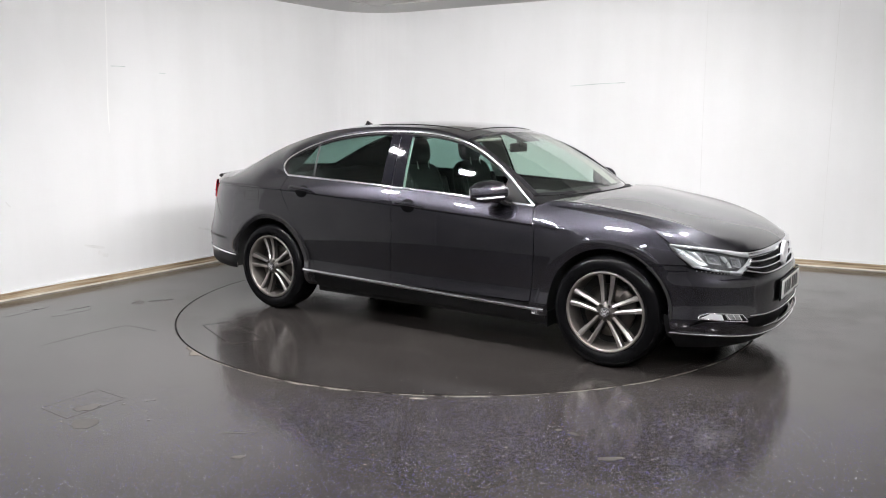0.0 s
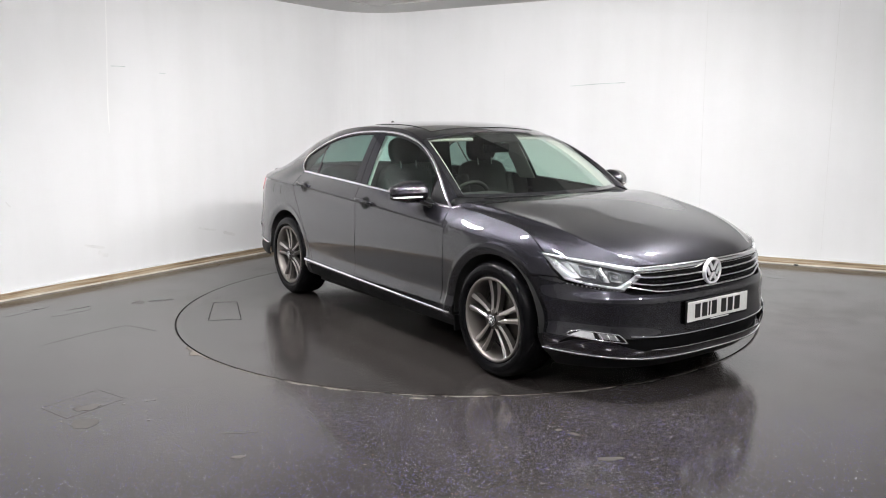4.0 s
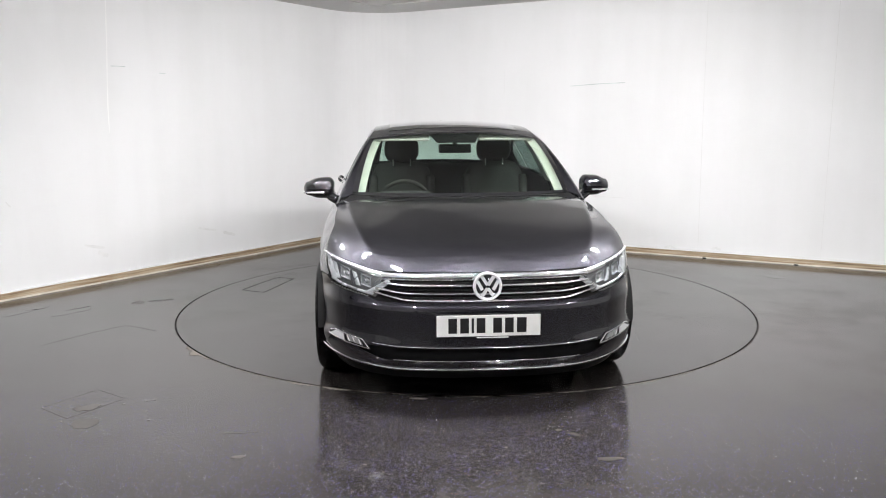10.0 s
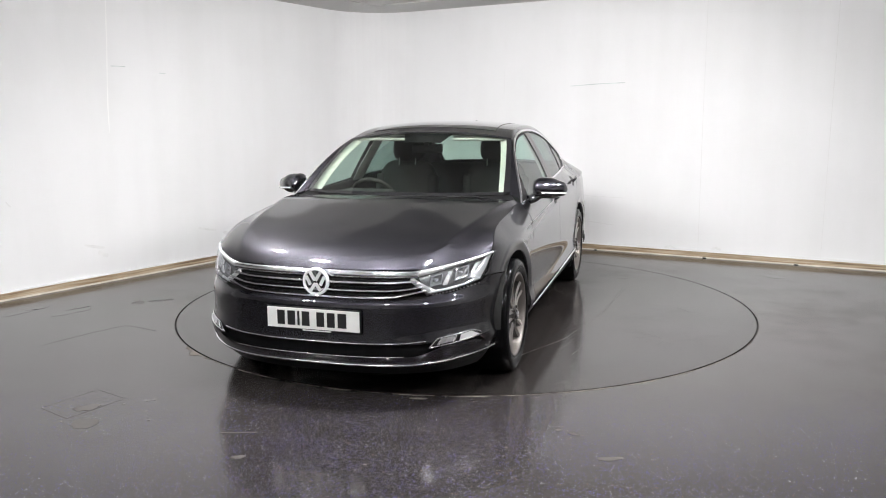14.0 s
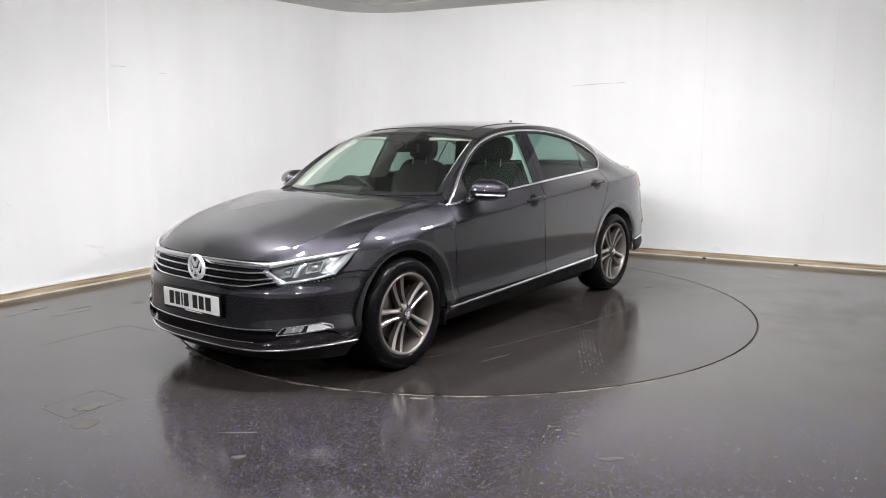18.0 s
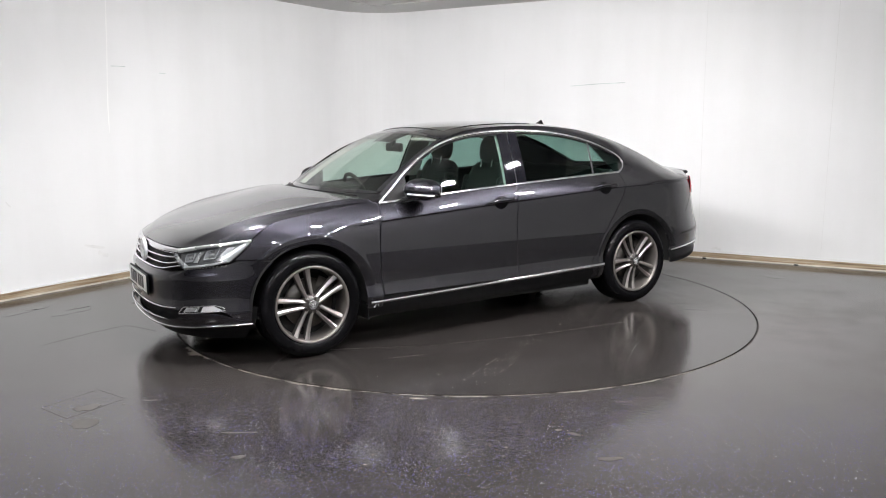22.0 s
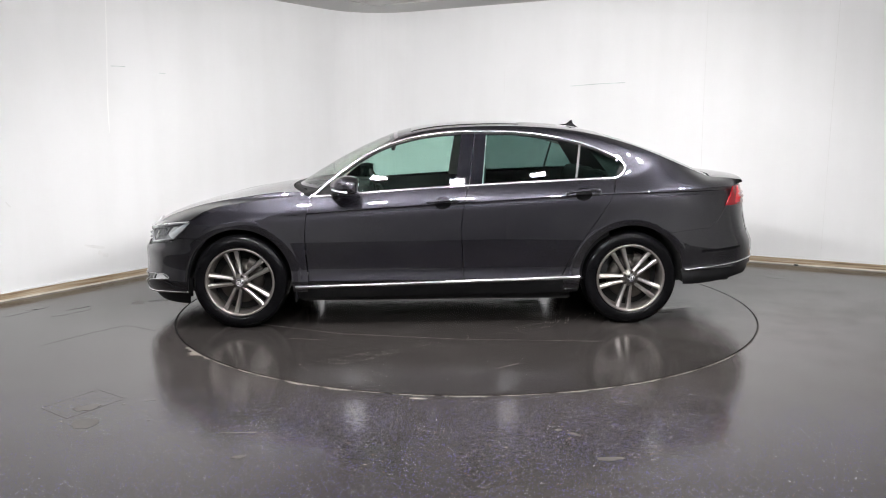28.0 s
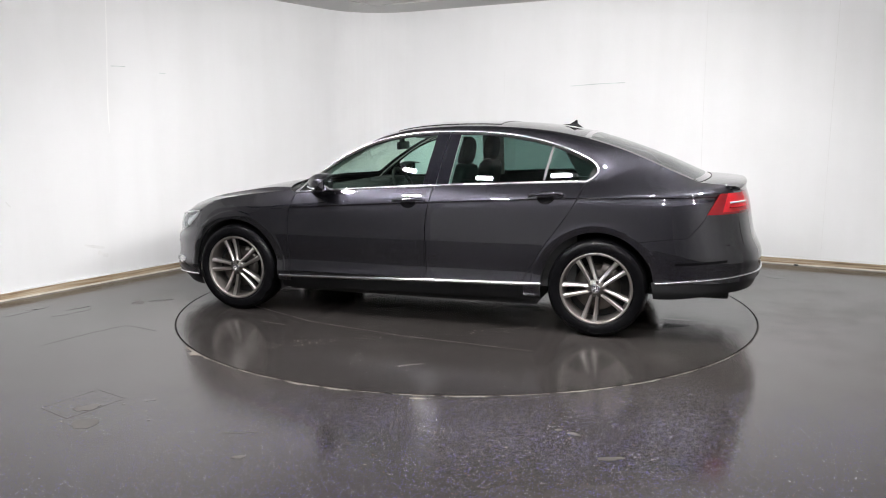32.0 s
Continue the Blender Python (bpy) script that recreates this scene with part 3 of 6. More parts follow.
def backlight_grid(n=22, k=33, lift=0.0):
    t = np.linspace(0, 1, n)[:, None]
    v = np.linspace(-1, 1, k)[None, :]
    e = curve(BACK_EDGE, n)
    xc = -1.235 + (-2.10 + 1.235) * t
    zc = 1.380 + (1.056 - 1.380) * t + 0.024 * np.sin(np.pi * t)
    a = np.abs(v)
    return np.stack([xc + (e[:, :1] - xc) * a ** 2.2, v * e[:, 1:2], zc + (e[:, 2:] - zc) * a ** 2.2 + lift], -1)


def roof_grid(n=36, k=33):
    e = curve(ROOF_EDGE, n)
    t = np.linspace(0, 1, n)[:, None]
    v = np.linspace(-1, 1, k)[None, :]
    xc = 0.285 + (-1.235 - 0.285) * t
    zc = roof_z(xc)
    a = np.abs(v)
    return np.stack([xc + (e[:, :1] - xc) * a ** 2.2, v * e[:, 1:2], zc + (e[:, 2:] - zc) * a ** 2.4], -1)


lamp_top_z = spline((0, 0.706), (0.3, 0.706), (0.48, 0.709), (0.56, 0.711), (0.66, 0.732), (0.74, 0.748), (0.83, 0.766))


def bonnet_grid(n=84, k=44):
    """Rows from the scuttle to the nose: a flat crown to the crease, then a hollow fall to the wing."""
    u = np.linspace(0, 1, n)[:, None] ** 0.85
    j = 30
    xe, ze = bonnet_edge[0](u), bonnet_edge[1](u)
    ye = width(xe, ze) - 0.001
    xc = spline((0, 1.10), (0.2, 1.30), (0.4, 1.52), (0.6, 1.74), (0.75, 1.90), (0.88, 2.045), (0.95, 2.113), (1, 2.156))(u)
    zc = spline((1.10, 0.985), (1.30, 0.962), (1.52, 0.918), (1.74, 0.868), (1.90, 0.825), (2.045, 0.773), (2.113, 0.735), (2.156, 0.706))(xc)
    xk = spline((0, 0.95), (0.2, 1.13), (0.4, 1.34), (0.6, 1.565), (0.75, 1.735), (0.88, 1.90), (0.95, 2.0), (1, front_x(0.515, 0.709)))(u)
    yk = spline((0, 0.775), (0.2, 0.748), (0.4, 0.716), (0.6, 0.680), (0.75, 0.645), (0.88, 0.600), (0.95, 0.560), (1, 0.515))(u)
    zk = spline((0, 0.962), (0.2, 0.959), (0.4, 0.932), (0.6, 0.896), (0.75, 0.858), (0.88, 0.805), (0.95, 0.761), (1, 0.709))(u)
    s = np.linspace(0, 1, j + 1)[None, :]
    swell = 0.012 * step(0.1, 0.3, u) * step(1.0, 0.8, u)
    inner = np.stack([xc + (xk - xc) * s ** 2.4, yk * s, zc + (zk - swell - zc) * s ** 2.2 + swell * s ** 9], -1)
    w = np.linspace(0, 1, k - j + 1)[None, 1:]
    hollow = 1 - (1 - w) ** (1 + 1.5 * step(0.05, 0.3, u))
    outer = np.stack([xk + (xe - xk) * w, yk + (ye - yk) * w, zk + (ze - zk) * hollow], -1)
    g = np.concatenate([inner, outer], 1)
    # the front edge lies on the upper line of grille and lamps
    y = g[-1, :, 1]
    zt = lamp_top_z(y)
    goal = np.stack([front_x(y, zt), y, zt], -1)
    g += (goal - g[-1])[None] * u[..., None] ** 8
    return np.concatenate([(g * np.array([1, -1, 1]))[:, :0:-1], g], 1)


def build_body():
    # bonnet
    shell("bonnet", [bonnet_grid()], PAINT, car, "", UP, SKIN)
    # front wings: a fan from the wheel arch to the outer edge, and the shoulder above the crease
    def wing(s):
        inner = arch(AXLE, 0.372, 184, 52.0, 90)
        inner = np.vstack([along([(1.018, 0.262), inner[0]], 8)[:-1], inner])
        dl, du = split_at(inset_x(DOOR_FRONT, 0.003), char_z)
        dl, du = along(dl, 26), along(du, 12)
        be = np.stack([bonnet_edge[0](np.linspace(0, 1, 60)), bonnet_edge[1](np.linspace(0, 1, 60)) - 0.001], 1)
        tail = along([be[-1], (1.765, 0.725), (1.80, 0.690), (1.852, 0.646), (1.76, 0.648), inner[-1]], 30)
        outer = np.vstack([along([(0.915, 0.262), dl[0]], 5)[:-1], dl[:-1], along([dl[-1], du[-1]], 10)[:-1], along([du[-1], be[0]], 4)[:-1], be[:-1], tail])
        n = 120
        # match by angle round the hub
        g = ruled(along(inner, n), fan_match(inner, outer, n), 36, 1.5)
        shell("front_wing", [flank(g, 0, s)], PAINT, car, "", OUT_SIDE[s], SKIN)
    both(wing)

    # doors
    for nm, fr, rr, n in (("front_door", DOOR_FRONT, DOOR_MID, 44), ("rear_door", DOOR_MID, DOOR_REAR, 40)):
        def door(s, nm=nm, fr=fr, rr=rr, n=n):
            g1, g2 = door_panels(fr, rr, n)
            d = shell(nm, [flank(np.concatenate([g1, g2[:, 1:]], 1), 0, s)], PAINT, car, "", OUT_SIDE[s], SKIN, g1.shape[1] - 1)
            DOORS[nm, s] = d
        both(door)

    # one-piece side frame: pillar, roof rail and upper rear quarter, from the chrome line up to the screens and roof
    def frame_side(s):
        du = split_at(inset_x(DOOR_REAR, -0.003), char_z)[1]
        ct = curve(CHROME_TOP, 400) + np.array([0, 0.003])
        k1, k2 = int(np.argmin(np.abs(ct[:, 0] + 1.16))), int(np.argmin(ct[:, 0]))
        cx = np.linspace(du[0, 0], -2.30, 60)
        char = np.stack([cx, char_z(cx)], 1)
        up = np.vstack([SCREEN_EDGE, ROOF_EDGE[1:], BACK_EDGE[1:], [(-2.12, 0.610, 1.036), (-2.20, 0.607, 1.029), (-2.275, 0.600, 1.014)]])
        def upto(x0, x1, n):
            q = along(up, 1200)
            a, b = int(np.argmin(np.abs(q[:, 0] - x0))), int(np.argmin(np.abs(q[:, 0] - x1)))
            return along(q[a:b + 1], n)
        runs = [(ct[:k1 + 1], 0.83, -1.30, 110), (ct[k1:k2 + 1], -1.30, -1.47, 16), (ct[k2:], -1.47, -1.58, 12), (du[::-1], -1.58, -1.68, 14), (char, -1.68, -2.30, 44)]
        lo = np.vstack([along(r[0], r[3])[(0 if i == 0 else 1):] for i, r in enumerate(runs)])
        hi = np.vstack([upto(r[1], r[2], r[3])[(0 if i == 0 else 1):] for i, r in enumerate(runs)])
        k = 26
        w = np.linspace(0, 1, k)[None, :]
        g = ruled(lo, hi[:, [0, 2]], k)
        P = flank(g, 0, 1)
        P[..., 1] += (hi[:, 1] - P[:, -1, 1])[:, None] * w ** 3
        P[..., 1] *= s
        shell("side_frame", [P], PAINT, car, "", lambda p: (0, s * 0.7, 0.5), SKIN)
    both(frame_side)

    # rear quarters
    def quarter(s):
        inner = np.vstack([arch(-AXLE, 0.378, -5, 151, 90)])
        inner = np.vstack([along([(-1.018, 0.262), inner[0]], 6)[:-1], inner])
        dl, du = split_at(inset_x(DOOR_REAR, -0.003), char_z)
        top = np.stack([np.linspace(dl[-1, 0], -2.29, 60), char_z(np.linspace(dl[-1, 0], -2.29, 60))], 1)
        outer = np.vstack([along([(-0.905, 0.262), (-0.90, 0.34), dl[2]], 6)[:-1], along(dl[2:], 40)[:-1], top[:-1], along([top[-1], (-2.29, 0.80), (-2.27, 0.66), (-2.10, 0.62), (-1.80, 0.560), (-1.735, 0.530)], 40)])
        g1 = ruled(along(inner, 120), fan_match(inner, outer, 120, -AXLE), 36, 1.5)
        shell("rear_quarter", [flank(g1, 0, s)], PAINT, car, "", OUT_SIDE[s], SKIN)
    both(quarter)

    shell("roof", [roof_grid()], PAINT, car, "", UP, SKIN)
    rg = roof_grid(60, 41)
    shell("sunroof", [rg[4:36, 4:-4] + np.array([0, 0, 0.004])], GLOSS_BLACK, car, "black glass panoramic roof panel", UP, 0.003)
    # boot lid
    n, k = 16, 33
    t, v = np.linspace(0, 1, n)[:, None], np.linspace(-1, 1, k)[None, :]
    e = curve([(-2.03, 0.603, 1.044), (-2.12, 0.610, 1.036), (-2.20, 0.607, 1.029), (-2.275, 0.600, 1.014)], n)
    xc = -2.105 + (-2.338 + 2.105) * t
    zc = 1.056 + (1.042 - 1.056) * t ** 1.3 + 0.004 * np.sin(np.pi * t)
    a = np.abs(v)
    g = np.stack([xc + (e[:, :1] - xc) * a ** 3, v * e[:, 1:2], zc + (e[:, 2:] - zc) * a ** 3], -1)
    z2 = np.linspace(0, 1, 16)[:, None]
    zb = 0.992 + (0.64 - 0.992) * z2 ** 1.2
    back = wrap(angle_at_y(v * 0.612 + 0 * zb, zb + 0 * v, True), zb, True)
    shell("boot_lid", [np.concatenate([g, g[-1:] + np.array([-0.005, 0, -0.003]), g[-1:] + np.array([-0.007, 0, -0.009]), g[-1:] + np.array([-0.005, 0, -0.015]), back])], PAINT, car, "", lambda p: (-0.5, 0, 0.6), SKIN)

    # rear corner panels beside the boot lid, under the lamps
    def corner(s):
        z = np.linspace(0.60, 1.0, 14)[None, :]
        u = np.linspace(0, 1, 16)[:, None]
        a0, a1 = angle_at_y(0.606 + 0 * z, z, True), angle_at_x(-2.24, z, True)
        shell("rear_corner", [wrap(a0 + (a1 - a0) * u, z, True) * np.array([1, s, 1]) + np.array([0.0025, -0.002 * s, 0])], PAINT, car, "", lambda p: (-0.7, s * 0.7, 0), SKIN)
    both(corner)

    # bumpers, wrapped round the ends
    def bumper_grid(lo, hi, a, k, rear=False):
        w = np.linspace(0, 1, k)[None, :]
        A = a[:, None]
        z0, z1 = lo(a)[:, None], hi(a)[:, None]
        z = z0 + (z1 - z0) * w
        if rear:
            end = angle_at_x(np.interp(z, [0.2, 0.28, 0.343, 0.45, 0.545, 0.65], [-1.80, -1.785, -1.776, -1.759, -1.736, -1.76]), z, True)
        else:
            end = angle_at_x(np.interp(z, [0.15, 0.25, 0.343, 0.45, 0.517, 0.55, 0.58, 0.61, 0.626, 0.66], [1.80, 1.775, 1.768, 1.750, 1.721, 1.700, 1.676, 1.646, 1.627, 1.627]), z)
        P = wrap(A / np.abs(a).max() * end, z, rear)
        q = np.hypot(P[..., 0] - (-AXLE if rear else AXLE), P[..., 2] - HUB_Z)
        P[..., 1] -= np.sign(P[..., 1]) * 0.012 * step(0.438, 0.362, q) * step(0.16, 0.24, P[..., 2])
        return P
    A = np.linspace(-1.21, 1.21, 121)
    fb_top = lambda a: np.interp(np.abs(a), [0, 0.50, 0.604, 0.72, 0.86, 0.95, 0.99, 1.1, 1.21], [0.560, 0.562, 0.583, 0.590, 0.606, 0.628, 0.643, 0.643, 0.626])
    fb_bot = lambda a: 0.335 + 0.02 * step(0.5, 1.0, np.abs(a)) - 0.03 * step(0.9, 1.1, np.abs(a)) - 0.06 * step(1.0, 1.2, np.abs(a))
    nose = bumper_grid(fb_bot, fb_top, A, 24)
    lip = bumper_grid(lambda a: 0.225 + 0.035 * step(0.35, 1.2, np.abs(a)), lambda a: 0.268 + 0.062 * step(0.45, 0.8, np.abs(a)) - 0.05 * step(0.95, 1.2, np.abs(a)), A, 8)
    shell("front_bumper", [nose], PAINT, car, "", lambda p: (1, 0, 0), SKIN)
    shell("front_lip", [lip + np.array([0.012, 0, 0])], PAINT, car, "", lambda p: (1, 0, 0), SKIN)
    shell("front_valance", [bumper_grid(lambda a: 0.155 + 0 * a, lambda a: 0.225 + 0.035 * step(0.35, 1.2, np.abs(a)), A, 6) - np.array([0.012, 0, 0]), bumper_grid(lambda a: 0.22 + 0 * a, lambda a: 0.36 + 0 * a, A * 0.98, 6) - np.array([0.03, 0, 0])], BLACK, car, "black lower air intake", lambda p: (1, 0, 0), SKIN)
    B = np.linspace(-1.42, 1.42, 121)
    rb = bumper_grid(lambda a: 0.40 + 0 * a, lambda a: np.interp(-1.3 - 1.17 * np.cos(np.abs(a) / 1.42 * 1.19) ** 0.5, [-2.30, -2.10, -2.05, -1.95, -1.80, -1.736], [0.645, 0.635, 0.618, 0.604, 0.588, 0.549]), B, 18, True)
    shell("rear_bumper", [rb * np.array([1.0006, 1.0014, 1])], PAINT, car, "", lambda p: (-1, 0, 0), SKIN)
    shell("rear_valance", [bumper_grid(lambda a: 0.292 + 0.04 * step(1.4, 0.8, np.abs(a)), lambda a: 0.40 + 0 * a, B, 8, True) + np.array([0.012, 0, 0])], BLACK, car, "black lower bumper", lambda p: (-1, 0, 0), SKIN)

    # sills below the doors
    def sill(s):
        x = np.linspace(0.995, -1.015, 60)[:, None]
        z = np.linspace(0.0, 1.0, 8)[None, :]
        zz = (0.205 - 0.018 * (x - 0.9)) * (1 - z) + (0.335 - 0.010 * (x - 0.9)) * z
        g = flank(np.stack(np.broadcast_arrays(x, zz), -1), -0.006, s)
        shell("sill", [g], BLACK, car, "black sill", OUT_SIDE[s], SKIN)
        bar = np.stack([np.linspace(1.0, -1.02, 60), np.linspace(0.301, 0.354, 60)], 1)
        band = ruled(bar - np.array([0, 0.010]), bar + np.array([0, 0.010]), 5)
        off = 0.004 + 0.006 * np.sin(np.pi * np.linspace(0, 1, 5))[None, :]
        g = np.stack([flank(band[:, j], float(off[0, j]), s) for j in range(5)], 1)
        shell("sill_trim", [g], CHROME, car, "bright chrome sill strip", OUT_SIDE[s], 0.004)
    both(sill)


def fan_match(inner, outer, n, ax=AXLE):
    """n points on the outer line, spread by the mean of even steps and the way they face the hub."""
    q = along(outer, 600)
    a = np.unwrap(np.arctan2(q[:, 1] - HUB_Z, q[:, 0] - ax))
    b = along(inner, n)
    c = np.unwrap(np.arctan2(b[:, 1] - HUB_Z, b[:, 0] - ax))
    u = np.maximum.accumulate((a - a[0]) * np.sign(a[-1] - a[0]))
    u = 0.65 * u / u[-1] + 0.35 * np.linspace(0, 1, 600)
    v = (c - c[0]) / (c[-1] - c[0])
    return np.stack([np.interp(v, u / u[-1], q[:, i]) for i in range(2)], 1)


DOORS = {}
build_body()


# ---------------------------------------------------------------- wheels
def build_wheel():
    """A wheel that faces +y, centred on its outer face."""
    e = new("wheel")
    e.parent = car
    R = TYRE_R
    tyre = [(0.243, -0.012), (0.252, 0.0), (0.275, 0.009), (0.300, 0.008), (0.318, -0.002), (0.330, -0.018), (R, -0.045), (R, -0.19), (0.325, -0.215), (0.29, -0.225), (0.243, -0.21)]
    g = lathe(curve(tyre, 36), 96)
    shell("tyre", [g], RUBBER, e, "black low-profile tyre", None)
    rim = [(0.2455, -0.010), (0.246, -0.001), (0.242, 0.002), (0.236, 0.0015), (0.231, -0.002), (0.2275, -0.010), (0.224, -0.030), (0.219, -0.06), (0.215, -0.12), (0.225, -0.19), (0.243, -0.205)]
    shell("rim", [lathe(rim, 96)], RIM_GREY, e, "silver alloy rim")
    # five pairs of arms, each arm with a bright broad facet, a greyer narrow facet and dark flanks
    for i in range(5):
        for side in (-1, 1):
            a = radians(90 + 72 * i)
            n = 14
            t = np.linspace(0, 1, n)
            r = 0.040 + (0.2325 - 0.040) * t
            mid = side * (0.0175 + 0.0235 * t)
            hw = 0.0098 + 0.0072 * t ** 1.3
            dep = -0.012 - 0.012 * np.sin(np.pi * t) ** 0.8 + 0.003 * t
            ridge = -0.25 * side + 0 * t
            rows = []
            for lat, low in ((-1.22, -0.040), (-1.0, -0.0075), (ridge - 0.05, 0.0), (ridge + 0.05, 0.0), (1.0, -0.0075), (1.22, -0.040)):
                q = mid + lat * hw
                rows.append(np.stack([r * np.cos(a) - q * np.sin(a), dep + low, r * np.sin(a) + q * np.cos(a)], 1))
            g = np.stack(rows, 1)
            vs, fs = sheets([g[:, 1:5]], lambda p: (0, 1, 0))
            sp = hang("spoke", mesh_of("spoke", vs, fs, ALLOY, False), e, "machined silver spoke")
            vs, fs = sheets([g[:, :2], g[:, 4:]], None)
            hang("spoke_side", mesh_of("spoke_side", vs, fs, ALLOY_DARK, False), e, "grey painted spoke flank")
    shell("hub", [lathe([(0.001, -0.006), (0.028, -0.006), (0.031, -0.010), (0.055, -0.016), (0.062, -0.026), (0.066, -0.05)], 48)], ALLOY_DARK, e)
    cap = shell("hub_cap", [lathe([(0.001, 0.001), (0.026, 0.0), (0.029, -0.003), (0.030, -0.012)], 40)], GLOSS_BLACK, e, "round hub cap with a silver mark")
    shell("ring", [lathe([(0.0225, 0.0015), (0.026, 0.003), (0.029, 0.0)], 40)], CHROME, e)
    emblem_bars(e, 0.0215, lambda u, v: (-u, 0.0035, v), 0.003)
    for i in range(5):
        a = radians(126 + 72 * i)
        bm = bmesh.new()
        bmesh.ops.create_cone(bm, cap_ends=True, segments=6, radius1=0.010, radius2=0.009, depth=0.02, matrix=Matrix.Translation((0.046 * math.cos(a), -0.014, 0.046 * math.sin(a))) @ pose(0, 0, 0, 90))
        part("wheel_bolt", bm, STEEL, e)
    shell("brake_disc", [lathe([(0.07, -0.075), (0.158, -0.075), (0.158, -0.095), (0.07, -0.095)], 64)], STEEL, e, "steel brake disc")
    g = lathe([(0.115, -0.058), (0.180, -0.058), (0.185, -0.075), (0.185, -0.11), (0.115, -0.11), (0.115, -0.058)], 96)
    shell("brake_caliper", [g[34:48]], STEEL, e)
    shell("wheel_back", [lathe([(0.001, -0.13), (0.215, -0.13)], 48)], DARK, e)
    return e


def emblem_bars(parent, r, put, w):
    """Two stacked chevrons of flat bars inside a circle of radius r."""
    lines = [[(-0.50, 0.84), (-0.02, 0.10)], [(0.50, 0.84), (0.02, 0.10)],
             [(-0.86, 0.46), (-0.46, -0.30)], [(0.86, 0.46), (0.46, -0.30)],
             [(-0.46, -0.80), (-0.02, -0.16)], [(0.46, -0.80), (0.02, -0.16)]]
    vs, fs = [], []
    for (x0, y0), (x1, y1) in lines:
        d = np.array([x1 - x0, y1 - y0])
        d = d / np.linalg.norm(d)
        nn = np.array([-d[1], d[0]]) * w / r / 2
        o = len(vs)
        for px, py in ((x0 + nn[0], y0 + nn[1]), (x1 + nn[0], y1 + nn[1]), (x1 - nn[0], y1 - nn[1]), (x0 - nn[0], y0 - nn[1])):
            vs.append(put(px * r, py * r))
        fs.append((o, o + 1, o + 2, o + 3))
    ob = hang("emblem_mark", mesh_of("emblem_mark", vs, fs, EMBLEM), parent)
    md = ob.modifiers.new("thickness", "SOLIDIFY")
    md.thickness, md.offset = 0.002 if r < 0.04 else 0.006, 0
    return ob


first = build_wheel()
first.matrix_basis = pose(AXLE, 0.897, HUB_Z, 0, 16, 0)
for x, y, turn, spin in ((-AXLE, 0.885, 0, 25), (AXLE, -0.897, 180, 0), (-AXLE, -0.885, 180, 10)):
    copy_thing(first, pose(x, y, HUB_Z, 0, 0, turn) @ pose(0, 0, 0, 0, spin, 0))
# ---------------------------------------------------------------- glass and its frames
chrome_top_z = spline(*[(x, z) for x, z in CHROME_TOP[:14]])
PANE_TOP = lambda x: chrome_top_z(x) - 0.010
PANE_LOW = lambda x: belt_z(x) + 0.006


def pane_grid(x0_low, x0_top, x1_low, x1_top, s, off=-0.004, n=26, k=14, round_end=False):
    """A field of the side glass between two leaning lines."""
    u, w = np.linspace(0, 1, n)[:, None], np.linspace(0, 1, k)[None, :]
    x = (x0_low + (x1_low - x0_low) * u) * (1 - w) + (x0_top + (x1_top - x0_top) * u) * w
    z = PANE_LOW(x) * (1 - w) + np.maximum(PANE_TOP(x), PANE_LOW(x) + 0.001) * w
    return flank(np.stack([x, z], -1), off, s)


def side_tube(name, pts, r, mat, parent, s, off=0.004, n=80, flat=1.0, label="", smooth=True):
    q = curve(pts, n) if smooth else along(pts, n)
    return hang(name, tube_mesh(name, flank(q, off, s), r, mat, flat), parent, label)


def chrome_band(name, q, s, label, half=0.0072):
    """A flat bright band along a line of (x, z) points on the flank."""
    d = np.gradient(q, axis=0)
    d /= np.linalg.norm(d, axis=1)[:, None]
    nn = np.stack([-d[:, 1], d[:, 0]], 1)
    rows = [flank(q + nn * half * w, o, s) for w, o in ((-1, -0.004), (-0.9, 0.004), (-0.3, 0.0065), (0.3, 0.0065), (0.9, 0.004), (1, -0.004))]
    return shell(name, [np.stack(rows, 1)], CHROME, car, label, OUT_SIDE[s])


